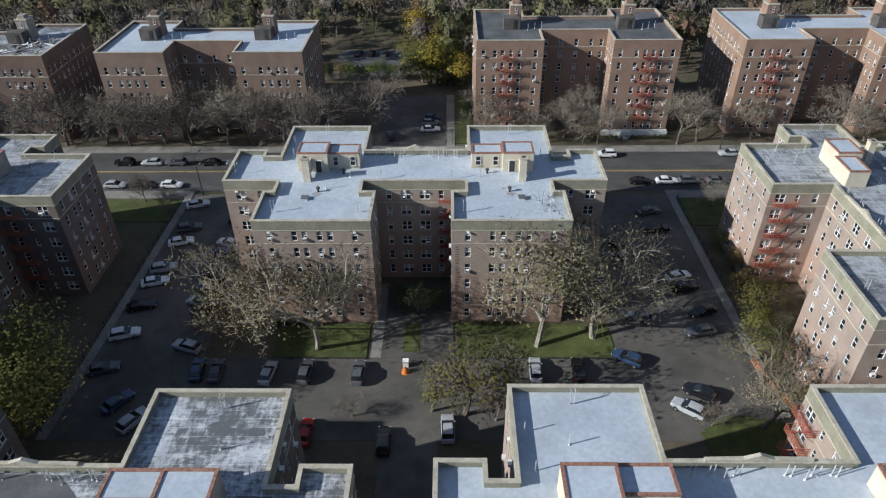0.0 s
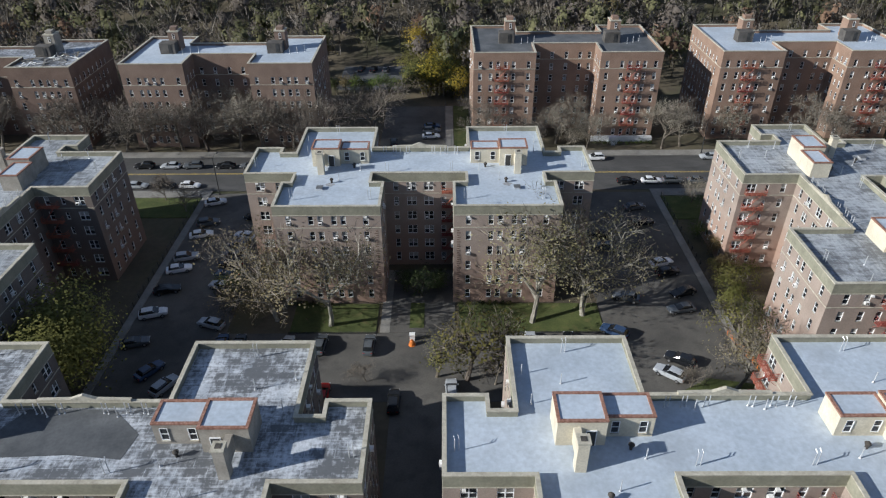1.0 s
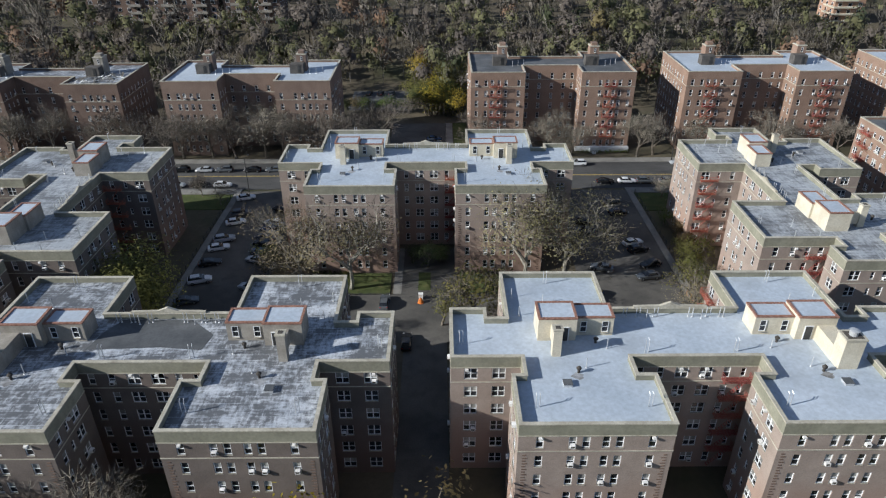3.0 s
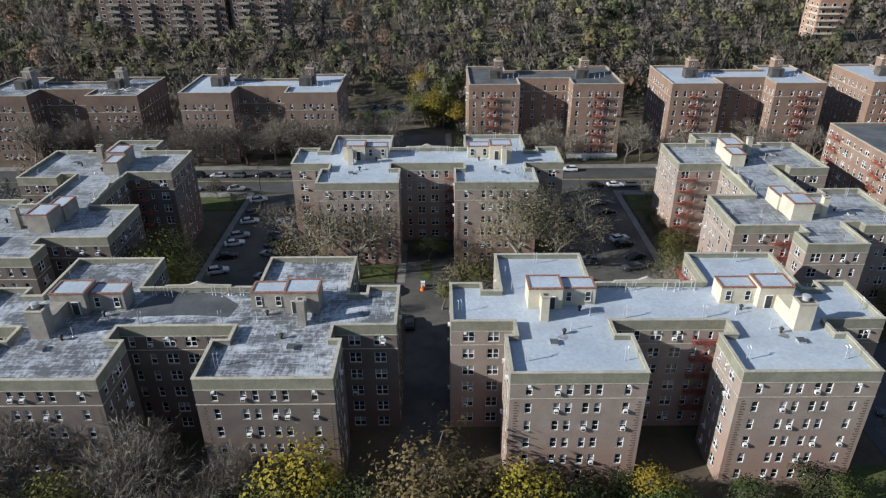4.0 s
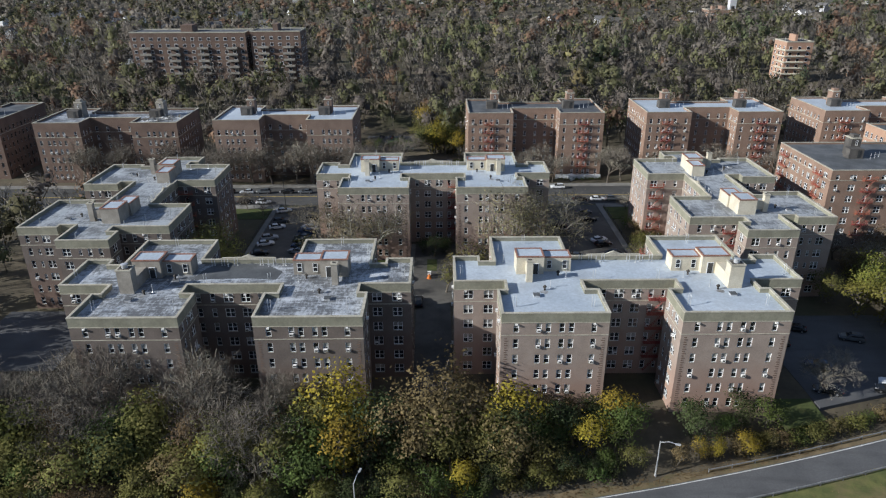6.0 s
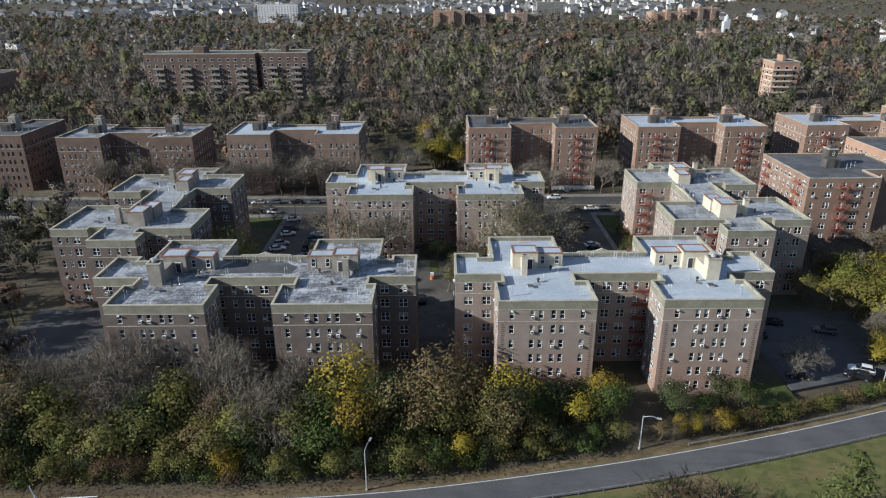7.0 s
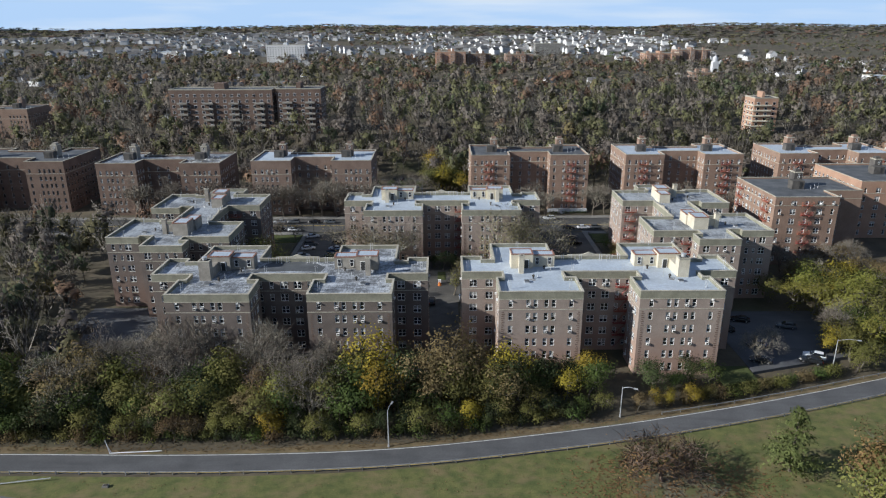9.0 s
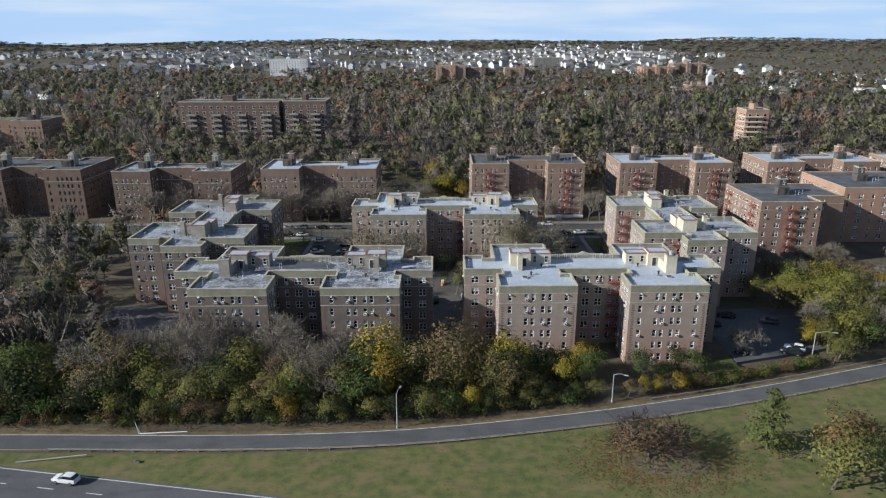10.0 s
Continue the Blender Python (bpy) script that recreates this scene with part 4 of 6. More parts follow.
# far buildings on the hills
def far_block(x, y, w, d, height, storeys, label, brick, roof, balconies=0, bay=4.0, rot=0.0, lift=0.0, peak=None, bands=False):
    """A far slab with rows of windows and, where asked, bands of balconies."""
    z = ground_z(x + w / 2, y) - 1 + lift if peak is None else peak - height
    h = thing("apartment_block", pose(x, y, z, 0, 0, rot), label, "apartment building", "far apartment blocks")
    child("wall", Shape().box(0, w, 0, d, -14, height).mesh("wall", [brick]), h)
    win, rise = Shape(), (height - 1.5) / storeys
    bays = w > 30 and not balconies and storeys > 3 and brick not in (FARWHITE, PAVING)
    if bays:
        for k in range(0, int(w / 9), 2):
            child("bay", Shape().box(k * 9 + 1.5, k * 9 + 8, -3.2, 0, -14, height - 1.2 + (k % 4)).mesh("bay", [brick]), h)
            child("roof_house", Shape().box(k * 9 + 3.5, k * 9 + 6.5, 3, 8, height - 1, height + 3.4).mesh("roof_house", [brick]), h)
    child("roof", Shape().box(0.3, w - 0.3, 0.3, d - 0.3, height - 0.1, height + 0.05).mesh("roof", [roof]), h)
    child("coping", ring_mesh("coping", rect(-0.1, w + 0.1, -0.1, d + 0.1) , inset(rect(0, w, 0, d), 0.3), height, height + 0.5, COPING), h)
    if bays:
        for s in range(storeys):
            for k in range(0, int(w / 9), 2):
                for x0 in (k * 9 + 3.2, k * 9 + 6.3):
                    zc = 1.6 + rise * s
                    win.box(x0 - 0.7, x0 + 0.7, -3.27, -3.15, zc - 0.75, zc + 0.75, 0).box(x0 - 0.55, x0 + 0.55, -3.3, -3.27, zc - 0.6, zc + 0.6, 1)
    for s in range(storeys):
        for k in range(int(w / bay)):
            x0 = (k + 0.5) * w / int(w / bay)
            zc = 1.6 + rise * s
            win.box(x0 - 0.8, x0 + 0.8, -0.06, 0.05, zc - 0.75, zc + 0.75, 0).box(x0 - 0.68, x0 + 0.68, -0.08, -0.06, zc - 0.63, zc + 0.63, 1)
        for k in range(int(d / bay)):
            y0 = (k + 0.5) * d / int(d / bay)
            zc = 1.6 + rise * s
            for xa, xb, xc in ((-0.06, 0.05, -0.08), (w - 0.05, w + 0.06, w + 0.08)):
                win.box(xa, xb, y0 - 0.7, y0 + 0.7, zc - 0.75, zc + 0.75, 0).box(min(xa, xc), max(xa, xc), y0 - 0.58, y0 + 0.58, zc - 0.63, zc + 0.63, 1)
    tagged(child("window_grid", win.mesh("window_grid", [FRAME, GLASS]), h), kind="stuff")
    if balconies:
        bal = Shape().box(0, 5.5, -1.5, 0, -0.15, 0.05).box(0, 5.5, -1.55, -1.47, 0.05, 1.0, 1).box(0, 0.08, -1.5, 0, 0.05, 1.0, 1).box(5.42, 5.5, -1.5, 0, 0.05, 1.0, 1).mesh("balcony", [PAVING, STUCCO_G])
        for s in range(1, storeys - 1):
            for k in range(balconies):
                child("balcony", bal, h, pose((k + 0.5) * w / balconies - 2.75, 0, rise * s))
    if bands:
        for s in range(storeys):
            zc = rise * s + 0.9
            child("balcony_band", Shape().box(-0.9, w * 0.7, -1.3, 0.0, zc - 0.6, zc).box(-0.9, 0.0, 0.0, d * 0.6, zc - 0.6, zc).mesh("balcony_band", [STUCCO]), h)
    child("penthouse", Shape().box(w * 0.42, w * 0.52, d * 0.3, d * 0.8, height, height + 3.2).mesh("penthouse", [brick]), h)
    for k in range(3):
        child("vent_pipe", PIPE, h, pose(w * (0.15 + 0.3 * k), d * 0.5, height))
    return h


far_block(-154.5, 268, 56.5, 16, 25.5, 8, "long brown brick block with pale balconies above the wood", BRICK_D, TARRED, 4, peak=36.6)
far_block(-96.0, 269, 24.5, 16, 25.5, 8, "brown brick block with pale balconies above the wood", BRICK_D, TARRED, 2, peak=36.9)
far_block(166.5, 265, 13.0, 13, 24, 8, "pink brick tower with pale balcony bands in the wood", BRICK_P, TARRED, peak=31.3, bands=True)
far_block(-11.5, 800, 39.5, 22, 26, 8, "orange brick apartment block far off among trees", BRICK_P, TARRED, peak=36.0)
far_block(28.5, 806, 33, 22, 24, 8, "dark red brick apartment block far off among trees", BRICK_D, TARRED, peak=33.0)
far_block(80, 800, 36, 22, 22, 7, "red brick apartment block far off among trees", BRICK_F, TARRED, peak=32.5)
far_block(291, 900, 50, 26, 24, 8, "pink brick apartment block far off among trees", BRICK_P, TARRED, peak=29.0)
far_block(345, 925, 50, 26, 28, 9, "orange brick apartment block far off among trees", BRICK_F, TARRED, peak=33.0)
far_block(-255, 900, 56, 20, 20, 6, "white and blue hospital block far off in the town", FARWHITE, SILVER, peak=42.0)
far_block(173, 1200, 47, 24, 30, 9, "pale concrete block far off in the town", PAVING, SILVER, peak=35.0)
far_block(254, 600, 33, 20, 18, 5, "brick college hall far off among trees", BRICK_F, TARRED, peak=22.5)
far_block(492, 1800, 60, 40, 10, 2, "long white warehouse far off in the town", FARWHITE, SILVER, peak=34.0)
far_block(-560, 1250, 120, 50, 9, 2, "long pale-roofed warehouse far off in the town", FARWHITE, SILVER)
far_block(415, 560, 60, 20, 11, 3, "pale green-roofed school far off among trees", FARWHITE, SILVER, peak=21.0)
tower = thing("clock_tower", pose(277, 606, 14.0), "white domed tower of the brick hall", "tower")
child("shaft", Shape().box(-3, 3, -3, 3, 0, 19).mesh("shaft", [FARWHITE]), tower)
child("dome", Shape().tube((0, 0, 19), (0, 0, 22.5), 2.6, 2.4, 10).tube((0, 0, 22.5), (0, 0, 25.5), 2.4, 0.3, 10).mesh("dome", [FARWHITE]), tower)


# ---- trees ----
def tube_path(s, points, radii, sides):
    k = len(s.v)
    for j, p in enumerate(points):
        a, b = points[max(0, j - 1)], points[min(len(points) - 1, j + 1)]
        q = (b - a).to_track_quat("Z", "Y")
        for i in range(sides):
            t = 2 * math.pi * i / sides
            s.v.append(tuple(p + q @ Vector((math.cos(t) * radii[j], math.sin(t) * radii[j], 0))))
    for j in range(len(points) - 1):
        for i in range(sides):
            a, b = k + j * sides + i, k + j * sides + (i + 1) % sides
            s.f.append((a, b, b + sides, a + sides))
            s.i.append(0)


def grow(s, rnd, start, way, length, radius, level, spec, tips, bare=True):
    """One limb and, from it, the next finer ones. spec: per level (children, length ratio, spread)."""
    n = 3 if level < 2 else 2
    pts, d = [start], way.normalized()
    for _ in range(n):
        d = (d + Vector((rnd.gauss(0, 0.13), rnd.gauss(0, 0.13), rnd.gauss(0.06, 0.1)))).normalized()
        pts.append(pts[-1] + d * (length / n))
    if level >= len(spec) and bare:
        pts = [pts[0], pts[-1]]
    if level < len(spec) or bare:
        tube_path(s, pts, [radius * (1 - 0.55 * j / (len(pts) - 1)) for j in range(len(pts))], 6 if level == 0 else 4 if level < 2 else 3)
    if level >= len(spec):
        tips.append((pts[-1], d))
        return
    count, ratio, spread = spec[level]
    for c in range(count):
        t = 0.45 + 0.55 * (c + rnd.random() * 0.6) / count if level else 0.55 + 0.45 * c / max(1, count - 1)
        j = min(n - 1, int(t * n))
        p = pts[j].lerp(pts[j + 1], min(1, t * n - j))
        ang = rnd.random() * 0.7 + 2 * math.pi * c / count + level
        side = d.orthogonal().normalized()
        side.rotate(Matrix.Rotation(ang, 3, d))
        w = (d * (1 - spread) + side * spread + Vector((0, 0, 0.12))).normalized()
        grow(s, rnd, p, w, length * ratio * rnd.uniform(0.75, 1.2), radius * 0.5, level + 1, spec, tips, bare)


def leaf_quads(rnd, centres, per, reach, size):
    """Leaves round the twigs' ends, most of them facing out of the crown; gives corners, quads and the crown's round normals."""
    n = len(centres) * per
    g = np.random.RandomState(rnd.randrange(10 ** 6))
    heads = np.array([tuple(p) for p in centres])
    heart = heads.mean(axis=0) - (0, 0, 0.25 * np.ptp(heads[:, 2]))
    at = np.repeat(heads, per, axis=0)
    off = g.normal(0, 1, (n, 3)) * (1, 1, 0.8)
    c = at + off * reach
    out = c - heart
    out /= np.maximum(np.linalg.norm(out, axis=1), 1e-6)[:, None]
    rounding = 0.65 * out + 0.35 * off / np.maximum(np.linalg.norm(off, axis=1), 1e-6)[:, None] + (0, 0, 0.15)
    rounding /= np.linalg.norm(rounding, axis=1)[:, None]
    face = rounding + g.normal(0, 0.42, (n, 3))
    face /= np.linalg.norm(face, axis=1)[:, None]
    u = np.cross(face, g.normal(0, 1, (n, 3)))
    u /= np.maximum(np.linalg.norm(u, axis=1), 1e-6)[:, None]
    w = np.cross(face, u)
    r = (size * g.uniform(0.5, 1.3, n))[:, None]
    v = np.stack([c - u * r, c - w * r * 0.62, c + u * r, c + w * r * 0.62], axis=1).reshape(-1, 3)
    # corners run so that each leaf faces outwards
    q = np.arange(4 * n).reshape(-1, 4)
    turned = np.einsum("ij,ij->i", np.cross(v[1::4] - v[0::4], v[2::4] - v[0::4]), rounding) < 0
    q[turned] = q[turned][:, ::-1]
    return v, q, np.repeat(rounding, 4, axis=0)


def twig_quads(rnd, tips, per, length, width):
    v = []
    for p, d in tips:
        for _ in range(per):
            q = (d + Vector((rnd.gauss(0, 0.6), rnd.gauss(0, 0.6), rnd.gauss(0.15, 0.5)))).normalized()
            a = p + Vector((rnd.gauss(0, 0.25), rnd.gauss(0, 0.25), rnd.gauss(0, 0.25)))
            b = a + q * length * rnd.uniform(0.6, 1.3)
            w = q.orthogonal().normalized() * width
            w.rotate(Matrix.Rotation(rnd.random() * 6.3, 3, q))
            v += [tuple(a - w), tuple(a + w), tuple(b + w * 0.3), tuple(b - w * 0.3)]
    return np.array(v), np.arange(len(v)).reshape(-1, 4)


def tree_parts(seed, height, spec, bark, crown_mat, leaves=0, leaf_size=0.3, reach=0.6, twigs=0, first=0.42, lean=0.05, skirt=0, twig=None):
    """The trunk and crown meshes of one kind of tree; skirt: clusters of climbing leaves round the stem."""
    rnd = random.Random(seed)
    s, tips = Shape(), []
    grow(s, rnd, Vector((0, 0, -0.3)), Vector((rnd.gauss(0, lean), rnd.gauss(0, lean), 1)), height * first, height * 0.017 + 0.05, 0, spec, tips, twigs > 0)
    trunk = s.mesh("trunk", [bark])
    vs, qs, idx, ns, k = [], [], [], [], 0
    if twigs:
        v, q = twig_quads(rnd, tips, twigs, height * 0.075, 0.022)
        vs.append(v), qs.append(q), idx.append(np.zeros(len(q)))
        up = v - (0, 0, height * 0.45)
        ns.append(up / np.maximum(np.linalg.norm(up, axis=1), 1e-6)[:, None])
        k = len(v)
    if leaves:
        heads = [p for p, _ in tips]
        for j in range(skirt):
            a, z = rnd.uniform(0, 6.28), height * (0.06 + 0.5 * (j + rnd.random()) / skirt)
            r = rnd.uniform(0.5, 1.5) * (0.7 + 0.5 * math.sin(j * 0.9 + seed))
            heads.append(Vector((r * math.cos(a), r * math.sin(a), z)))
        v, q, nn = leaf_quads(rnd, heads, int(leaves), reach, leaf_size)
        vs.append(v), qs.append(q + k), idx.append(np.ones(len(q)) if twigs else np.zeros(len(q))), ns.append(nn)
    mats = ([twig or TWIG] if twigs else []) + ([crown_mat] if leaves else [])
    crown = quads_mesh("crown", np.concatenate(vs), np.concatenate(qs), mats, np.concatenate(idx))
    if leaves:
        crown.shade_smooth()
        crown.normals_split_custom_set_from_vertices(np.concatenate(ns).tolist())
    return trunk, crown


def tree(x, y, parts, label, scale=1.0, turn=0.0, group="", z=None, tall=1.0, name="tree"):
    t = thing(name, pose(x, y, ground_z(x, y) - 0.05 if z is None else z, 0, 0, turn), label, "tree" if name == "tree" else name.replace("_", " "), group)
    t.scale = (scale * 1.3, scale * 1.3, scale * tall * 1.15)
    child("trunk", parts[0], t)
    child("crown", parts[1], t)
    return t


WIDE = [(5, 0.85, 0.55), (4, 0.62, 0.5), (4, 0.6, 0.5), (4, 0.6, 0.5)]
FULL = [(6, 0.62, 0.55), (5, 0.6, 0.55), (4, 0.6, 0.5)]
TALL = [(7, 0.5, 0.5), (4, 0.6, 0.5), (4, 0.6, 0.5)]
PLANES = [tree_parts(100 + k, 14, WIDE, PALE_BARK, LEAF["plane"], leaves=7, leaf_size=0.125, reach=0.85, twigs=5, first=0.36) for k in range(2)]
BARES = [tree_parts(110 + k, 11, WIDE, BARK, LEAF["brown"], leaves=0, twigs=7, first=0.38) for k in range(3)]
LEAFY = {kind: [tree_parts(120 + 10 * j + k, 11, FULL if k == 0 else TALL, BARK, LEAF[kind], leaves=12, leaf_size=0.2, reach=0.62, first=0.45, skirt=18 + 12 * k) for k in range(2)] for j, kind in enumerate(LEAF) if kind != "plane"}
SHRUBS = {kind: tree_parts(150 + j, 11, [(6, 0.75, 0.75), (6, 0.6, 0.6)], BARK, LEAF[kind], leaves=12, leaf_size=0.34, reach=1.05, first=0.3, skirt=14) for j, kind in enumerate(LEAF) if kind != "plane"}
BROAD = tree_parts(177, 17, [(7, 0.62, 0.6), (6, 0.6, 0.55), (5, 0.6, 0.5)], BARK, LEAF["olive"], leaves=80, leaf_size=0.14, reach=1.0, first=0.4)
THIN = [tree_parts(190 + k, 11, FULL, BARK, LEAF["olive"], leaves=8, leaf_size=0.17, reach=0.6, twigs=6, first=0.42) for k in range(2)]
LABELS = {"yellow": "tree with bright yellow autumn leaves", "olive": "tree with olive and gold autumn leaves", "green": "tree with dull green leaves", "rust": "tree with rust-brown autumn leaves",
          "brown": "half-bare tree with dry brown leaves", "lime": "dense tree with yellow-green leaves", "dark": "dark ivy-clad tree"}

rnd = random.Random(5)
# street trees before the houses across the street
for x, y in ((-98, 143.5), (-90, 142.8), (-81, 143.4), (-75, 142.6), (-67, 143.6), (-60, 142.6), (-52, 143.2), (-46, 142.6), (-39, 143.4), (-30, 143.4), (-20, 150), (27, 146), (34.5, 143.2), (53, 142.5), (58, 144),
             (71, 145), (88, 143), (97, 144), (110, 143), (122, 143), (-112, 143), (-124, 143), (8, 143.4), (20, 143.2)):
    tree(x, y, rnd.choice(BARES), "bare grey-brown street tree beside the pavement", rnd.uniform(0.85, 1.1) * (1.3 if x < -15 else 1.0), rnd.uniform(0, 360), "street trees")
for x, y in ((-62, 117), (-56, 112), (52, 115), (31, 143)):
    tree(x, y, rnd.choice(BARES), "small bare tree on the lawn", 0.55, rnd.uniform(0, 360), "street trees")
# trees round the middle house
tree(-20.0, 74.2, PLANES[0], "large half-bare plane tree on the lawn", 1.3, 30, "plane trees on the lawn")
tree(-29.0, 75.5, PLANES[1], "large half-bare plane tree on the lawn", 1.15, 160, "plane trees on the lawn")
tree(13.2, 74.6, PLANES[1], "large half-bare plane tree with pale bark on the lawn", 1.4, 75, "plane trees on the lawn")
tree(22.0, 76.5, PLANES[0], "large half-bare plane tree with pale bark on the lawn", 1.35, 210, "plane trees on the lawn")
tree(2.0, 61.4, THIN[0], "half-bare young tree with yellow-green leaves in the car park", 1.35, 10)
tree(-2.5, 62.0, THIN[1], "half-bare young tree with yellow-green leaves in the car park", 0.8, 70)
tree(6.2, 60.4, BARES[1], "small bare tree in the car park", 0.55, 50)
tree(41.5, 59.4, PLANES[1], "half-bare tree with yellowing leaves beside the lawn", 0.92, 300)
tree(44.5, 67.0, THIN[0], "half-bare tree beside the car park", 0.95, 120)
tree(-54.2, 62.0, BROAD, "broad dense tree turning from green to gold", 1.3, 40, tall=0.85)
tree(-60.0, 55.5, LEAFY["dark"][0], "broad dark green tree beside the house", 1.0, 140)
tree(-55.5, 53.0, LEAFY["olive"][1], "dense tree turning from green to gold", 0.95, 220)
tree(-37.4, 78.6, LEAFY["dark"][0], "dark green shrubby tree at the house corner", 0.68, 80)
tree(47.5, 82.0, LEAFY["olive"][0], "low olive-leaved tree beside the walk", 0.75, 15)
tree(47.0, 76.5, LEAFY["olive"][1], "low olive-leaved tree beside the walk", 0.65, 95)
tree(48.8, 88.5, LEAFY["brown"][1], "low brown-leaved tree beside the walk", 0.5, 200)
tree(-5.4, 82.0, LEAFY["dark"][0], "dark green tree in the shaded courtyard", 0.62, 0)
tree(-2.8, 84.5, LEAFY["dark"][1], "dark green tree in the shaded courtyard", 0.45, 0)
tree(-8.2, 83.5, LEAFY["dark"][0], "dark green tree in the shaded courtyard", 0.42, 90)
tree(-12.9, 61.2, BARES[2], "small bare sapling in the car park", 0.35, 0)
tree(34.8, 59.6, BARES[0], "small bare round tree on the lawn", 0.38, 0)
for k in range(9):
    tree(52.5 + 1.0 * (k % 2) - 4, 51 + k * 6.2, LEAFY[rnd.choice(("olive", "brown", "green"))][k % 2], "shrubby tree along the house wall", rnd.uniform(0.3, 0.5), rnd.uniform(0, 360), "shrubs along the wall") if k != 3 else None

# trees behind the yards across the street
for k in range(26):
    x, y = rnd.uniform(-13, 5), rnd.uniform(174, 214)
    kind = rnd.choice(("olive", "green", "olive", "dark", "yellow"))
    tree(x, y, LEAFY[kind][k % 2], LABELS[kind] + " behind the yard", rnd.uniform(0.8, 1.15), rnd.uniform(0, 360), "trees behind the yards")
for k in range(9):
    tree(-36 + 2.6 * k, 183 + rnd.uniform(-1.5, 1.0), LEAFY[rnd.choice(("dark", "green", "brown"))][k % 2], "dark tree between two yards", rnd.uniform(0.4, 0.6), rnd.uniform(0, 360), "trees behind the yards")
# the wooded bank above the ramp
n_bank = 0
for row in range(4):
    x = -112.0 + row * 1.3
    while x < 50:
        base = ramp_y(x) + 6.8 + row * 2.75 + rnd.uniform(-0.8, 0.8)
        if base < 15.2 and not (26 < x < 34 and row > 0) and not (row == 0 and 26 < x < 31):
            pick = rnd.random()
            left = smooth(-40, -90, x)
            kind = "yellow" if pick < 0.1 - 0.08 * left else "olive" if pick < 0.42 - 0.1 * left else "green" if pick < 0.6 - 0.05 * left else "dark" if pick < 0.74 + 0.08 * left else "brown" if pick < 0.92 else "bare"
            size = rnd.uniform(0.75, 1.12) * (1.0 if x < 8 else 0.82 if x < 26 else 0.7) + 0.12 * left
            if kind == "bare" and x > 5:
                kind = "green"
            if row == 0:
                size *= 0.66
            if kind == "bare":
                tree(x, base, rnd.choice(BARES), "bare grey tree on the wooded bank", size, rnd.uniform(0, 360), "trees on the bank", tall=1.15)
            else:
                tree(x, base, LEAFY[kind][rnd.random() < 0.6], LABELS[kind] + " on the bank", size * 0.9, rnd.uniform(0, 360), "trees on the bank", tall=rnd.uniform(0.95, 1.25))
        x += rnd.uniform(3.2, 4.8)
# the yellow and gold clump that stands out before the lane
for x, y, k, sc in ((-6.0, 9.5, "brown", 1.2), (-1.5, 8.5, "brown", 1.1), (-18.5, 10.0, "yellow", 1.15), (7.0, 10.5, "yellow", 0.95), (3.0, 7.0, "olive", 0.95), (-23, 8.0, "olive", 1.0)):
    tree(x, y, LEAFY[k][0], LABELS[k] + " on the bank", sc, rnd.uniform(0, 360), "trees on the bank", tall=1.1)
# bare trees before the worn house
for x, y, sc in ((-68.0, 12.6, 1.05), (-61.5, 12.0, 1.2), (-55.0, 11.2, 1.1), (-44.0, 13.2, 1.15), (-39.0, 14.2, 0.95), (-30.5, 11.5, 0.9), (-73.5, 14.0, 1.0)):
    tree(x, y, rnd.choice(BARES), "bare grey tree before the brick house", sc, rnd.uniform(0, 360), "trees on the bank", tall=1.2)
# undergrowth that closes the foot of the bank
for k in range(46):
    x = -108 + k * 3.25
    if x < 25 or x > 35:
        tree(x, ramp_y(x) + 6.4 + rnd.uniform(-0.4, 0.6), SHRUBS[rnd.choice(("olive", "green", "dark", "brown", "green"))], "low leafy bush at the foot of the bank", rnd.uniform(0.34, 0.46), rnd.uniform(0, 360), "bushes at the foot of the bank", name="bush")
# hedge east of the bank
for k in range(20):
    x = 43 + k * 1.95
    tree(x, ramp_y(x) + 6.6 + rnd.uniform(-0.4, 0.6), SHRUBS[rnd.choice(("brown", "olive", "green", "olive"))], "low scrubby hedge bush beside the ramp", rnd.uniform(0.32, 0.42), rnd.uniform(0, 360), "hedge bushes", name="bush")
tree(62.5, 23.0, BARES[0], "small bare tree at the edge of the car park", 0.72, 40)
# trees beyond the eastern car park
for k in range(110):
    x, y = rnd.uniform(82, 122), rnd.uniform(20, 80)
    if y < ramp_y(x) + 6 or (x < 91 and 33 < y):
        continue
    kind = rnd.choice(("olive", "yellow", "olive", "green", "green", "bare"))
    if y > 62 and kind != "bare":
        kind = "brown"
    if kind == "bare":
        tree(x, y, rnd.choice(BARES), "bare grey tree beside the car park", rnd.uniform(0.7, 1.0), rnd.uniform(0, 360), "trees by the car park")
    else:
        tree(x, y, LEAFY[kind][rnd.random() < 0.4], LABELS[kind] + " by the car park", rnd.uniform(0.6, 0.95), rnd.uniform(0, 360), "trees by the car park")
# the dense yellow-green trees at the car park's edge
for x, y, sc, k in ((92.5, 38.5, 1.1, "lime"), (87.5, 45.5, 1.05, "lime"), (83.0, 26.5, 0.8, "olive"), (90.5, 27.0, 1.0, "lime"), (97.5, 31.5, 1.05, "olive"), (96.0, 46.5, 1.1, "lime"), (101.0, 39.0, 1.1, "olive"), (104.5, 52.5, 1.0, "lime"), (84.0, 49.0, 0.9, "lime"), (81.5, 56.0, 0.8, "olive"), (90.5, 56.0, 1.0, "lime"), (97.0, 57.0, 1.0, "olive")):
    tree(x, y, LEAFY[k][0], LABELS[k] + " beside the car park", sc, rnd.uniform(0, 360), "trees by the car park")
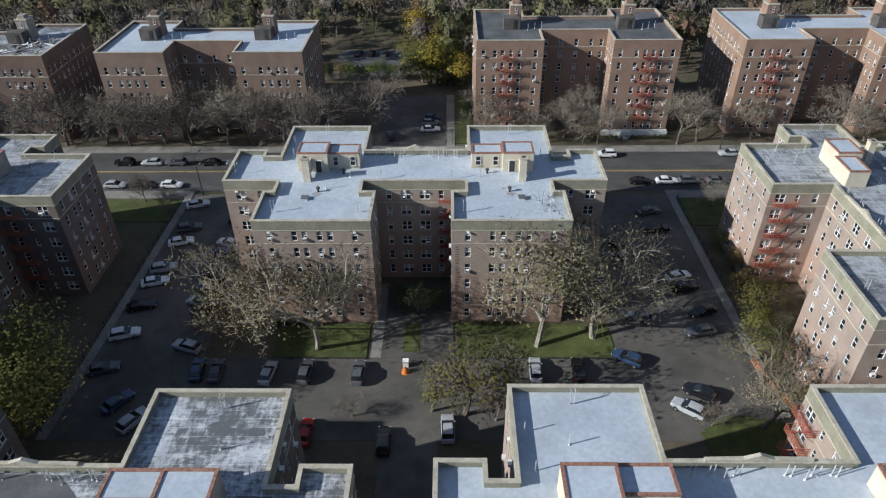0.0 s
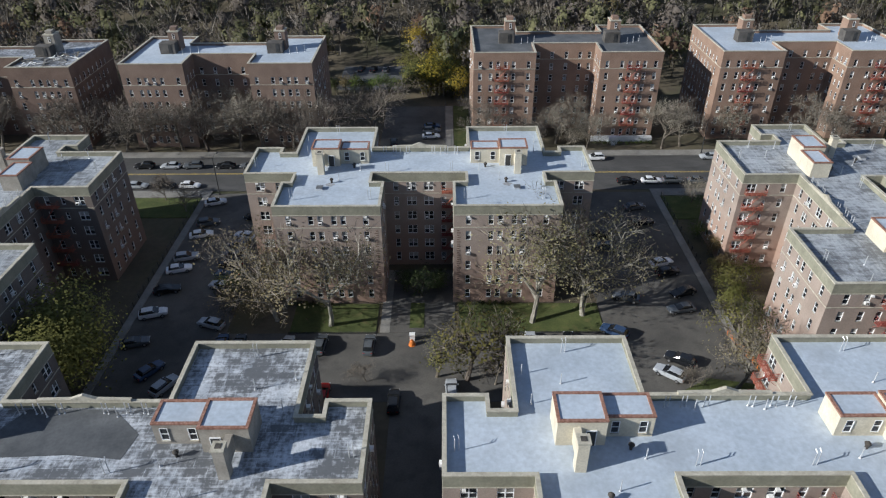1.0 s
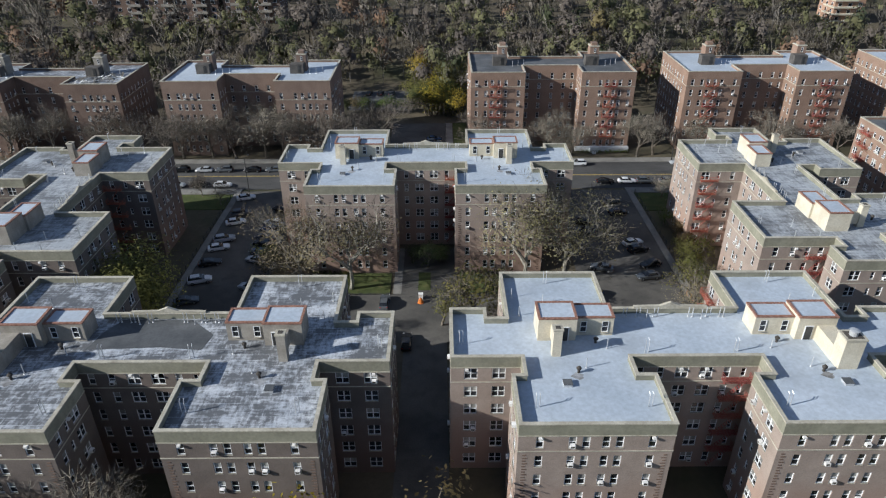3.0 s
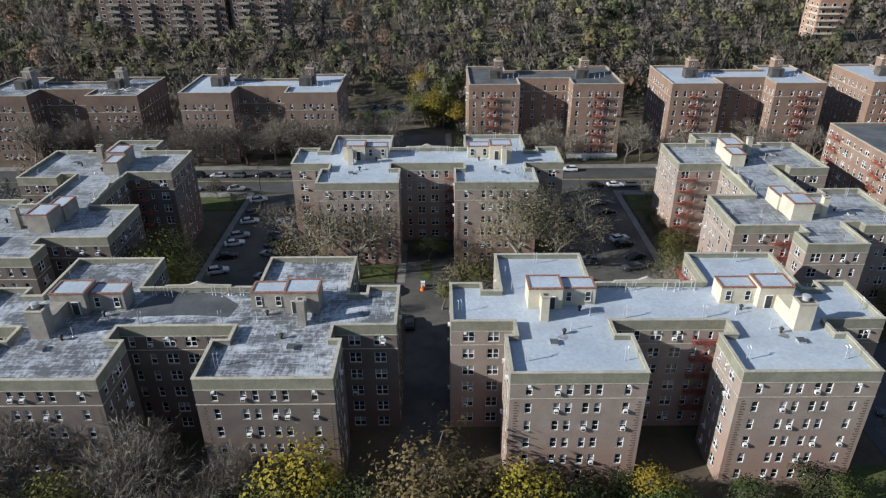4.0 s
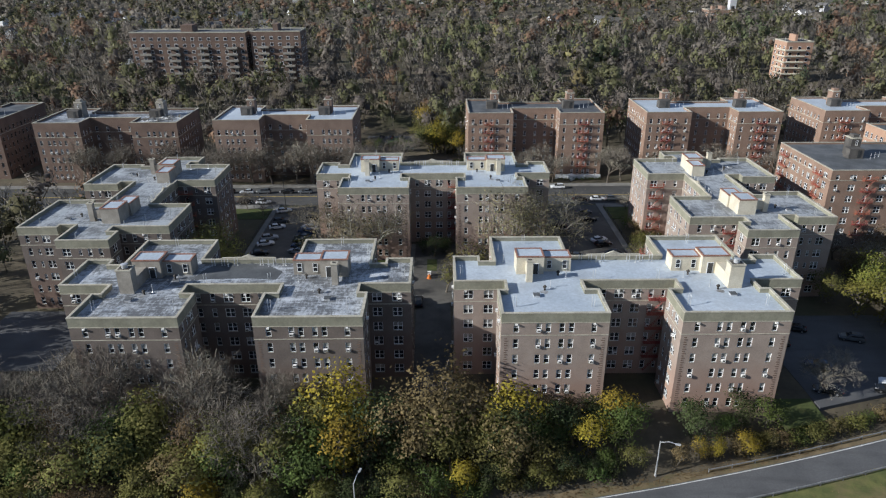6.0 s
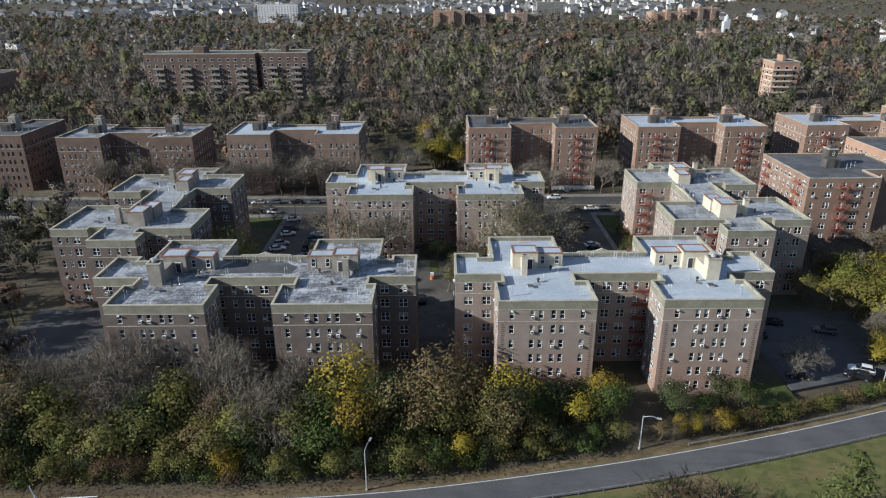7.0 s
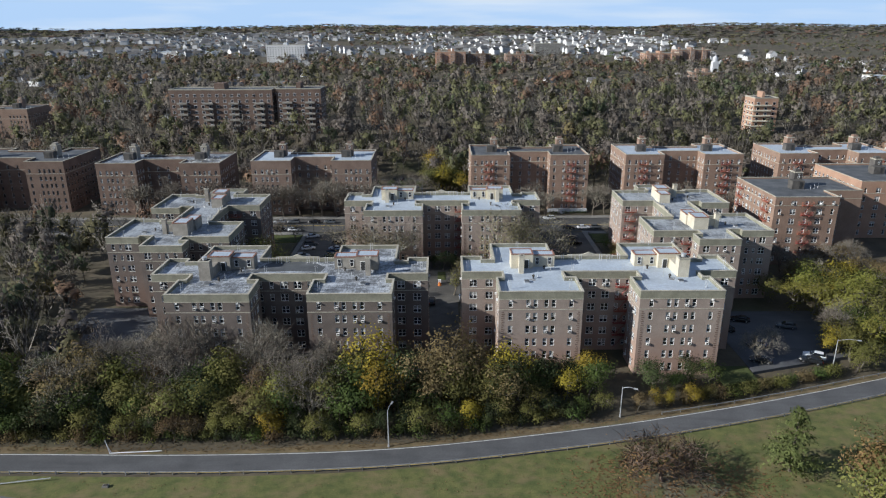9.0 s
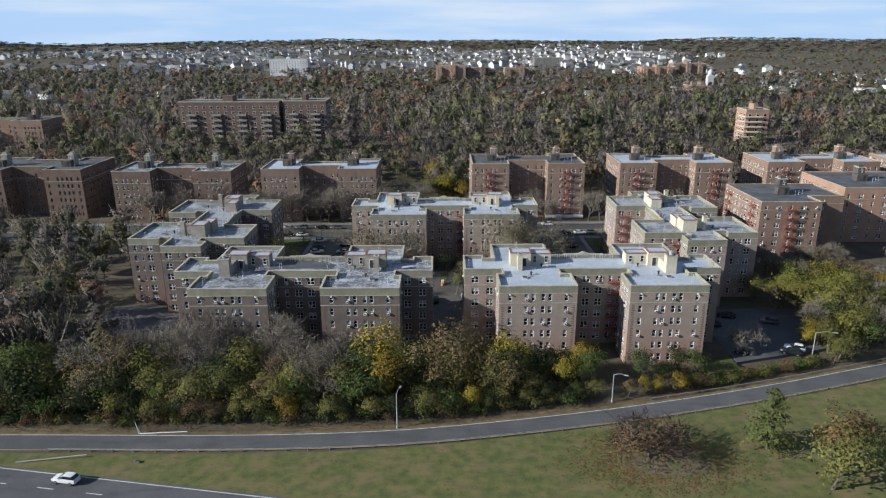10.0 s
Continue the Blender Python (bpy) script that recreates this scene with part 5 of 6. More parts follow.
# lawn trees below the ramp
RED = tree_parts(301, 9.5, WIDE, TWIG_D, LEAF["rust"], leaves=3, leaf_size=0.1, reach=0.6, twigs=7, first=0.24, twig=TWIG_D)
tree(31.0, -14.6, RED, "wide nearly bare tree with rust leaves on the lawn", 1.95, 20, tall=0.55)
ring = []
for k in range(26):
    a = 2 * math.pi * k / 26
    rr = 1 + 0.35 * noise.noise((math.cos(a) * 1.5, math.sin(a) * 1.5, 5))
    ring.append((33.0 + 8.5 * rr * math.cos(a), -15.8 + 4.6 * rr * math.sin(a)))
v = [(x, y, ground_z(x, y) + 0.005) for x, y in ring] + [(33.0, -15.8, ground_z(33.0, -15.8) + 0.02)]
setting("bare_earth", mesh_of("bare_earth", v, [(k, (k + 1) % 26, 26) for k in range(26)], EARTH), "bare trodden earth under the lawn tree", "earth")


def scatter(name, spots, size, material, label):
    """Fallen leaves lying loose on the ground."""
    g = np.random.RandomState(len(spots))
    vs = []
    for x, y in spots:
        a, r = g.uniform(0, 6.28), size * g.uniform(0.5, 1.3)
        z = ground_z(x, y) + 0.03
        vs += [(x + r * math.cos(a + t), y + r * 0.8 * math.sin(a + t), z + g.uniform(0, 0.07)) for t in (0, 1.57, 3.14, 4.71)]
    ob = new(name, quads_mesh(name, np.array(vs), np.arange(len(vs)).reshape(-1, 4), [material]))
    tagged(ob, label, "fallen leaves", "", "stuff")


gs = np.random.RandomState(8)
around = [(32.5 + 13.5 * r * math.cos(a), -16 + 7.5 * r * math.sin(a)) for a, r in zip(gs.uniform(0, 6.28, 2600), np.abs(gs.normal(0.85, 0.32, 2600)))]
scatter("fallen_leaves", [p for p in around if p[1] < ramp_y(p[0]) - 4], 0.2, LEAF["rust"], "rust-brown leaves fallen on the lawn")
along = [(x, ramp_y(x) + 3.3 + abs(d) * 1.5) for x, d in zip(gs.uniform(-130, 60, 3600), gs.normal(0, 1, 3600))]
scatter("fallen_leaves", along[:2600], 0.17, LEAF["brown"], "brown leaves fallen along the verge")
wide = [(x, ramp_y(x) - 4.5 - d) for x, d in zip(gs.uniform(-90, 90, 1800), gs.uniform(0, 22, 1800))]
scatter("fallen_leaves", [p for p in wide if p[1] > low_y(p[0]) + 6.4], 0.13, LEAF["brown"], "dry leaves scattered over the lawn")
tree(62.5, -20.5, LEAFY["rust"][0], "low bushy tree with rust and gold leaves", 1.15, 0)
tree(59.0, -24.0, LEAFY["olive"][0], "low bushy tree with gold leaves", 1.2, 60)
tree(67, -16.5, LEAFY["brown"][0], "low bushy tree with brown leaves", 0.9, 120)


def conifer_parts():
    """Tiers of drooping boughs round a straight stem, with needles in sprays along each bough."""
    s, g, r = Shape(), np.random.RandomState(4), random.Random(4)
    s.tube((0, 0, -0.2), (0, 0, 8.6), 0.2, 0.03, 6)
    heads = []
    for k in range(15):
        z = 1.0 + k * 0.52
        reach = 3.6 * (1 - z / 9.3) ** 0.85
        for i in range(max(4, 9 - k // 3)):
            t, long = g.uniform(0, 6.28), reach * g.uniform(0.6, 1.12)
            for f in (0.3, 0.55, 0.78, 1.0):
                heads.append(Vector((long * f * math.cos(t), long * f * math.sin(t), z - 0.14 * long * f + 0.12 * f * f * long)))
    v, q, nn = leaf_quads(r, heads, 9, 0.17, 0.15)
    crown = quads_mesh("crown", v, q, [SPRUCE])
    crown.shade_smooth()
    crown.normals_split_custom_set_from_vertices(nn.tolist())
    return s.mesh("trunk", [BARK]), crown


tree(53.5, -12.2, conifer_parts(), "dark green conical spruce on the lawn", 1.25, 0)


# ---- woods too far to count ----
def unit(a):
    return a / np.maximum(np.linalg.norm(a, axis=1), 1e-6)[:, None]


def limbs_template(g, n, spread_out=1.0):
    """A forked stem with limbs fanning upwards and fine twigs along them, as thin tapering quads; unit height."""
    quads = []

    def blade(a, b, wa, wb):
        d = b - a
        w = np.cross(d, g.normal(0, 1, 3))
        w /= max(np.linalg.norm(w), 1e-6)
        quads.append((a - w * wa, a + w * wa, b + w * wb, b - w * wb))
    fork = np.array((0, 0, g.uniform(0.2, 0.34)))
    for k in range(2):
        blade(np.array((0, 0, -0.06)), fork + (0, 0, 0.25), 0.014, 0.008)
    limbs = max(4, min(10, n // 12))
    for k in range(limbs):
        a = 6.283 * (k + g.uniform(0, 0.8)) / limbs
        tip = np.array((math.cos(a), math.sin(a), 0)) * g.uniform(0.12, 0.42) * spread_out + (0, 0, g.uniform(0.66, 0.95))
        blade(fork, tip, 0.008, 0.003)
        for j in range(max(1, (n - limbs) // limbs)):
            p = fork + (tip - fork) * g.uniform(0.35, 1.0)
            q = p + unit((tip - fork)[None] * 0.9 + g.normal(0, 0.33, (1, 3)) + (0, 0, 0.1))[0] * g.uniform(0.08, 0.2)
            blade(p, q, 0.0042, 0.002)
    return np.array(quads).reshape(-1, 3)


def lump_template(fine):
    """Corners of a rounded lump's quads, facing outwards; unit radius."""
    k = 2 if fine else 1
    out = []
    for axis in range(3):
        for sign in (-1, 1):
            for i in range(k):
                for j in range(k):
                    corners = [(2 * (i + di) / k - 1, 2 * (j + dj) / k - 1) for di, dj in ((0, 0), (1, 0), (1, 1), (0, 1))]
                    p = np.array([np.roll((sign, a, b), axis) for a, b in (corners if sign > 0 else corners[::-1])], dtype=float)
                    out.append(unit(p))
    return np.concatenate(out)


LUMP = {fine: lump_template(fine) for fine in (False, True)}


def crown_template(seed, n, thin=False):
    """Corners of one far tree's quads, how many of them are stem and twigs, and the round normals; unit height."""
    g = np.random.RandomState(seed)
    wood = limbs_template(g, n if thin else max(6, n // 4), 1.0 if thin else 1.05)
    wood_normal = unit(wood - (0, 0, 0.4))
    if thin:
        return wood, len(wood) // 4, wood_normal
    m = 7 if n > 80 else 5 if n > 20 else 3
    lobes = unit(g.normal(0, 1, (m, 3))) * (0.3, 0.3, 0.24) * g.uniform(0.7, 1.1, (m, 1)) + (0, 0, 0.6)
    radius = g.uniform(0.13, 0.21, m) * (1.0 if n > 90 else 1.2)
    lump = LUMP[n > 200]
    solid, solid_normal = [], []
    for c, r in zip(lobes, radius):
        bulge = 1 + 0.28 * np.sin(lump @ g.normal(0, 2.2, 3) + g.uniform(0, 6)) + 0.18 * np.sin(lump @ g.normal(0, 4.0, 3))
        p = c * (0.86, 0.86, 1) + lump * (r * 0.52 * bulge)[:, None] * (1, 1, 0.85)
        solid.append(p)
        solid_normal.append(unit(0.75 * unit(p - (0, 0, 0.4)) + 0.25 * lump))
    pick = g.randint(0, m, n)
    off = unit(g.normal(0, 1, (n, 3)) + (0, 0, 0.25)) * (g.uniform(0.45, 1.3, n) * radius[pick])[:, None]
    c = lobes[pick] + off
    normal = unit(0.7 * unit(c - (0, 0, 0.4)) + 0.3 * unit(off))
    face = unit(normal + g.normal(0, 0.3, (n, 3)))
    u = unit(np.cross(face, g.normal(0, 1, (n, 3))))
    w = np.cross(face, u)
    size = 0.56 / math.sqrt(n) * g.uniform(0.4, 1.3, n)[:, None]
    v = np.stack([c - u * size, c + w * size * 0.7, c + u * size, c - w * size * 0.7], axis=1)
    turned = np.einsum("ij,ij->i", np.cross(v[:, 1] - v[:, 0], v[:, 2] - v[:, 0]), normal) < 0
    v[turned] = v[turned][:, ::-1]
    return np.concatenate([wood, v.reshape(-1, 3)] + solid), len(wood) // 4, np.concatenate([wood_normal, np.repeat(normal, 4, axis=0)] + solid_normal)


def woods(name, spots, quads, material, label, thin=False, seed=0):
    """Many far trees in one mesh. spots: x, y, height, width."""
    if not spots:
        return
    g = np.random.RandomState(seed + 77)
    temps = [crown_template(seed + k, quads, thin) for k in range(7)]
    vs, ns, idx = [], [], []
    for x, y, h, w in spots:
        t, stems, nn = temps[g.randint(7)]
        a = g.uniform(0, 6.28)
        turn = np.array(((math.cos(a), math.sin(a), 0), (-math.sin(a), math.cos(a), 0), (0, 0, 1)))
        vs.append(t @ turn * (w, w, h) + (x, y, ground_z(x, y)))
        ns.append(nn @ turn)
        idx.append(np.arange(len(t) // 4) >= stems)
    v = np.concatenate(vs)
    me = quads_mesh(name, v, np.arange(len(v)).reshape(-1, 4), [TWIG_F, material], np.concatenate(idx).astype(np.int32))
    me.shade_smooth()
    me.normals_split_custom_set_from_vertices(np.concatenate(ns).tolist())
    tagged(new(name, me), label, "woodland", "", "stuff")


WOOD_KINDS = [("yellow", 0.05, False), ("green", 0.09, False), ("brown", 0.23, False), ("olive", 0.17, False), ("bare", 0.24, True), ("rust", 0.12, False), ("dark", 0.05, False), ("brown", 0.05, False)]
BLOCKS = [(-158, -66, 262, 288), (158, 184, 258, 282), (-36, -12, 182, 210), (-295, -225, 255, 295), (-266, -214, 815, 868)]


def spread(x0, x1, y0, y1, step, height, gap=None, clear=None, wide=0.8):
    """Places for trees on a shaken grid, sorted by kind in drifts."""
    out = {k: [] for k, _, _ in WOOD_KINDS}
    r = random.Random(int(x0 + y0 * 3 + step * 17))
    for i in range(int((x1 - x0) / step)):
        for j in range(int((y1 - y0) / step)):
            x, y = x0 + (i + r.random()) * step, y0 + (j + r.random()) * step
            if any(a - 3 < x < b + 3 and c - 3 < y < d + 3 for a, b, c, d in BLOCKS) or (clear and clear(x, y)):
                continue
            if gap and noise.noise((x / gap, y / gap, 7)) > (0.28 if y < 460 else 0.3 if y < 980 else 0.08):
                continue
            u = min(0.999, max(0, 0.55 * r.random() + 0.45 * (0.5 + 0.95 * noise.noise((x / (step * 4.5), y / (step * 4.5), 1.5)))))
            for k, share, _ in WOOD_KINDS:
                u -= share
                if u < 0:
                    break
            h = height * r.uniform(0.65, 1.2)
            out[k].append((x, y, h, h * wide * r.uniform(0.85, 1.2)))
    return out


def plant(name, places, quads, label):
    for k, thin in dict((k, t) for k, _, t in WOOD_KINDS).items():
        woods(name, places[k], quads, TWIG_F if k == "bare" else FAR_LEAF[k], label % {"bare": "bare grey", "dark": "dark green", "rust": "rust-brown", "brown": "dry brown", "olive": "olive", "green": "green", "yellow": "yellow"}[k], thin, len(k) * 31 + quads)


plant("hill_woods", spread(-260, 260, 176, 262, 7.8, 16, clear=lambda x, y: y < 184 and -80 < x < 115), 190, "%s autumn trees of the hillside wood")
plant("hill_woods", spread(-400, 460, 262, 460, 10.0, 16), 95, "%s autumn trees of the hill beyond")
plant("west_woods", spread(-330, -97, -2, 142, 7.8, 14, clear=lambda x, y: 119 < y < 141 or y < ramp_y(x) + 8), 200, "%s trees of the wood beside the estate")
plant("west_woods", spread(-112, -74, 13, 50, 5.6, 13, clear=lambda x, y: x > -98 and y > 29), 240, "%s trees of the wood beside the brick house")
plant("east_woods", spread(128, 330, 26, 148, 8.0, 11, gap=30, clear=lambda x, y: (y > 84 and x < 225) or 119 < y < 141 or y < ramp_y(x) + 8), 110, "%s trees east of the estate")
plant("distant_woods", spread(-720, 820, 460, 980, 14.5, 14, gap=60, wide=1.0), 28, "%s trees of the distant suburb")
plant("distant_woods", spread(-1500, 1700, 980, 2500, 30.0, 11, gap=130, wide=1.8), 11, "%s trees far off in the town")
plant("distant_woods", spread(-2800, 3000, 2500, 4650, 58.0, 13, gap=0, wide=6.0), 9, "%s woods on the horizon")


# ---- the town in the distance ----
def houses(name, spots, label):
    walls, roofs = [], []
    wq, rq = [], []
    for x, y, w, d, h, a in spots:
        z, c, s = ground_z(x, y), math.cos(a), math.sin(a)

        def put(p):
            return (p[0] * c - p[1] * s + x, p[0] * s + p[1] * c + y, p[2] + z)
        k = len(walls)
        walls += [put(p) for p in ((-w, -d, -1), (w, -d, -1), (w, d, -1), (-w, d, -1), (-w, -d, h), (w, -d, h), (w, d, h), (-w, d, h), (-w, 0, h + d * 0.75), (w, 0, h + d * 0.75))]
        wq += [(k, k + 1, k + 5, k + 4), (k + 2, k + 3, k + 7, k + 6), (k + 1, k + 2, k + 6, k + 5), (k + 3, k, k + 4, k + 7), (k + 5, k + 6, k + 9, k + 9), (k + 7, k + 4, k + 8, k + 8)]
        j = len(roofs)
        e = 0.4
        roofs += [put(p) for p in ((-w - e, -d - e, h - 0.2), (w + e, -d - e, h - 0.2), (w + e, 0, h + d * 0.75 + 0.15), (-w - e, 0, h + d * 0.75 + 0.15), (w + e, d + e, h - 0.2), (-w - e, d + e, h - 0.2))]
        rq += [(j, j + 1, j + 2, j + 3), (j + 3, j + 2, j + 4, j + 5)]
    n = len(walls)
    faces = [tuple(dict.fromkeys(q)) for q in wq] + [tuple(i + n for i in q) for q in rq]
    ob = new(name, mesh_of(name, walls + roofs, faces, [FARWHITE, FARROOF], [0] * len(wq) + [1] * len(rq)))
    tagged(ob, label, "houses", "", "stuff")


def town(x0, x1, y0, y1, n, size, seed, needs=-0.1):
    r, out = random.Random(seed), []
    while len(out) < n:
        x, y = r.uniform(x0, x1), r.uniform(y0, y1)
        if noise.noise((x / 420, y / 420, 4)) > needs:
            out.append((x, y, size * r.uniform(0.8, 1.3), size * r.uniform(0.6, 0.9), size * r.uniform(0.8, 1.2), r.choice((0.1, 1.67, 0.5)) + r.gauss(0, 0.15)))
    return out


houses("distant_houses", town(-520, -150, 330, 700, 46, 5.2, 1, -0.5), "grey-roofed family houses among trees")
houses("distant_houses", town(-700, 700, 560, 1100, 90, 5.4, 2, 0.0), "pale family houses among trees in the distance")
houses("distant_houses", town(-1250, 600, 1150, 2300, 800, 7.6, 3, -0.2), "white family houses of the distant town")
houses("distant_houses", town(-1600, 900, 1900, 3300, 640, 8.5, 4, -0.1), "white family houses of the distant town")


# ---- cars ----
def loft(s, sections, slot=0):
    """sections: x, half width, z low, z high, how much the upper edge draws in."""
    k, n = len(s.v), 8
    for x, w, z0, z1, t in sections:
        zm = z0 + (z1 - z0) * 0.6
        s.v += [(x, -w * 0.9, z0), (x, w * 0.9, z0), (x, w, z0 + 0.12), (x, w, zm), (x, w - t, z1), (x, -w + t, z1), (x, -w, zm), (x, -w, z0 + 0.12)]
    f = [(k + j * n + i, k + j * n + (i + 1) % n, k + (j + 1) * n + (i + 1) % n, k + (j + 1) * n + i) for j in range(len(sections) - 1) for i in range(n)]
    f += [tuple(k + i for i in range(n - 1, -1, -1)), tuple(k + (len(sections) - 1) * n + i for i in range(n))]
    s.f += f
    s.i += [slot] * len(f)


def car_meshes(suv):
    up = 0.14 if suv else 0.0
    body, glass, roof = Shape(), Shape(), Shape()
    tail = 0.98 + up if suv else 0.93
    loft(body, [(-2.32, 0.72, 0.4, 0.72 + up, 0.05), (-2.2, 0.86, 0.28 + up / 2, tail, 0.1), (-1.2, 0.9, 0.24 + up / 2, 0.97 + up, 0.07), (0.9, 0.9, 0.24 + up / 2, 0.95 + up, 0.07), (1.9, 0.87, 0.26 + up / 2, 0.83 + up, 0.12), (2.32, 0.72, 0.38, 0.66 + up, 0.08)])
    back = -2.1 if suv else -1.75
    top = 1.66 if suv else 1.43
    loft(glass, [(back, 0.76, 0.9 + up, 0.97 + up, 0.03), (back + 0.45, 0.78, 0.9 + up, top - 0.05, 0.17), (0.05, 0.78, 0.9 + up, top - 0.03, 0.17), (0.98, 0.76, 0.88 + up, 0.95 + up, 0.04)])
    loft(roof, [(back + 0.42, 0.6, top - 0.16, top - 0.02, 0.03), (back + 0.7, 0.64, top - 0.12, top + 0.02, 0.05), (-0.15, 0.64, top - 0.12, top + 0.02, 0.05), (0.12, 0.6, top - 0.16, top - 0.03, 0.03)])
    for sgn in (-1, 1):
        for x in (back + 0.75, -0.62, 0.1):
            roof.tube((x + (0.45 if x > 0 else 0), sgn * 0.77, 0.95 + up), (x - (0 if x > 0 else 0.0), sgn * 0.64, top - 0.08), 0.035, sides=4)
        roof.box(0.62, 0.85, min(sgn * 0.86, sgn * 1.02), max(sgn * 0.86, sgn * 1.02), 0.92 + up, 1.05 + up)
    return body, glass.mesh("cabin_glass", [CARGLASS]), roof


WHEEL = Shape().tube((0, -0.11, 0), (0, 0.11, 0), 0.33, sides=14).mesh("wheel", [RUBBER])
RIM = Shape().tube((0, -0.125, 0), (0, 0.125, 0), 0.2, sides=10).mesh("rim", [HUB])
HEAD = Shape().box(-0.06, 0.06, -0.17, 0.17, -0.06, 0.06).mesh("headlight", [LAMPWHITE])
TAIL = Shape().box(-0.05, 0.05, -0.15, 0.15, -0.08, 0.08).mesh("tail_lamp", [LAMPRED])
CARS = {}


def car(x, y, turn, colour, suv=False, where="in the car park", z=None):
    key = (colour, suv)
    kind = "SUV" if suv else "saloon car"
    m = pose(x, y, 0.02 if z is None else z, 0, 0, turn)
    if key in CARS:
        c = copy_thing(CARS[key], m)
    else:
        body, glass, roof = car_meshes(suv)
        c = thing("car", m, "", "car", "parked cars")
        b = child("body", body.mesh("body", [PAINT[colour]]), c)
        child("cabin_glass", glass, c)
        child("roof", roof.mesh("roof", [PAINT[colour]]), c)
        for wx in (-1.42, 1.42):
            for wy in (-0.8, 0.8):
                child("rim", RIM, child("wheel", WHEEL, c, pose(wx, wy, 0.33)))
        up = 0.14 if suv else 0
        for sy in (-0.6, 0.6):
            child("headlight", HEAD, b, pose(2.24, sy, 0.62 + up))
            child("tail_lamp", TAIL, b, pose(-2.26, sy, 0.74 + up))
        CARS[key] = c
    c["label"] = "%s %s parked %s" % (colour, kind, where)
    return c


for x, y, a, col, suv in (
        (-50.6, 115.2, 20, "white", False), (-49.7, 102, 18, "white", False), (-49.6, 106.5, 18, "grey", True), (-50, 93.8, 18, "silver", True), (-50.2, 90.0, 18, "white", False), (-50.2, 83.6, 18, "black", False),
        (-50.2, 76.8, 18, "white", True), (-50.5, 69.5, 18, "grey", False), (-39.6, 74, 160, "silver", True), (-36.6, 69.2, 95, "blue", False), (-33.8, 69, 92, "grey", False), (-40.7, 101.5, 160, "white", False),
        (-40.9, 98, 160, "blue", True), (-41.2, 94.5, 160, "grey", False), (-41, 91.2, 160, "black", True), (-40.9, 88, 160, "blue", False), (-40.9, 84.6, 160, "silver", False), (-40.6, 108.5, 160, "black", False),
        (-42.4, 59.8, 60, "silver", True), (-45.8, 63.1, 55, "blue", False), (-26.2, 68.6, 84, "silver", False), (-20.8, 68.8, 86, "grey", True), (-13.1, 68.6, 88, "grey", True), (12.4, 69.2, 88, "silver", True),
        (18.6, 69.3, 88, "black", False), (26.2, 71.6, 145, "blue", True), (30.2, 80.9, 160, "grey", False), (40.4, 82.2, 200, "black", False), (38.7, 77.6, 190, "grey", False), (39, 91.4, 20, "white", False),
        (39.4, 88.2, 20, "black", True), (39, 112.4, 14, "grey", False), (39.2, 105.8, 14, "black", True), (29.7, 101.3, 165, "black", False), (29.8, 97, 165, "grey", False), (34.8, 64.9, 145, "black", True), (32.4, 62, 142, "silver", True),
        (-18.9, 57.9, 88, "red", False), (-8.5, 56.4, 90, "black", True), (-0.2, 58.5, 92, "silver", True)):
    car(x, y, a, col, suv)
for x, y, col, suv in ((-66.3, 133, "silver", False), (-60.9, 133, "grey", True), (-53.3, 133, "black", False), (-47.4, 133, "grey", False), (-72.5, 133, "black", True), (-64.2, 123, "black", True), (-58.6, 123, "white", False), (-70.5, 123, "silver", False),
                       (40.2, 124.2, "black", False), (45.8, 124.4, "white", False), (50.6, 124.4, "grey", True), (56.4, 124.4, "grey", False), (35.2, 136.4, "white", True), (-79, 123, "grey", False), (-85, 123, "white", True), (63, 136.8, "silver", False), (-22, 136.8, "black", True)):
    car(x, y, 0 if y < 130 else 180, col, suv, "along the street")
for x, y, a, col, suv in ((-4.6, 149.8, 5, "white", False), (-4.6, 153.2, 5, "grey", True), (-4.4, 156.4, 5, "blue", False), (-14, 146, 95, "black", False), (-27.4, 191, 80, "white", True), (-24.6, 191.6, 80, "grey", False), (-31, 191.5, 80, "black", False),
                          (-24, 203.5, 80, "black", True), (-28, 204, 80, "black", False), (-20, 203.5, 80, "grey", False)):
    car(x, y, a, col, suv, "in the yard behind")
for x, y, a, col, suv in ((76.6, 24.2, 150, "white", True), (74.8, 22.2, 150, "black", True), (66.5, 30.5, 160, "blue", False), (62.5, 38.5, 160, "black", False), (68.5, 44, 160, "black", False), (64.0, 22.6, 160, "black", False), (78, 40, 160, "grey", True)):
    car(x, y, a, col, suv, "in the shaded car park", 0.04)
car(-71.8, -20.9, 169, "white", True, "on the parkway carriageway", ground_z(-71.8, -20.9) + 0.04)


# ---- street furniture ----
def lamp_post(x, y, turn, height=8.5, arm=2.2, material=GALV, label="grey steel street lamp with a long arm beside the ramp"):
    p = thing("street_lamp", pose(x, y, ground_z(x, y), 0, 0, turn), label, "street lamp", "street lamps")
    child("pole", Shape().tube((0, 0, -0.2), (0, 0, height), 0.13, 0.07, 8).tube((0, 0, 0), (0, 0, 0.4), 0.2, 0.18, 8).mesh("pole", [material]), p)
    child("arm", Shape().tube((0, 0, height - 0.2), (arm * 0.55, 0, height + 0.25), 0.05, sides=6).tube((arm * 0.55, 0, height + 0.25), (arm, 0, height + 0.1), 0.045, sides=6).mesh("arm", [material]), p)
    child("lamp_head", Shape().box(arm - 0.1, arm + 0.65, -0.16, 0.16, height + 0.0, height + 0.16).mesh("lamp_head", [material]), p)
    return p


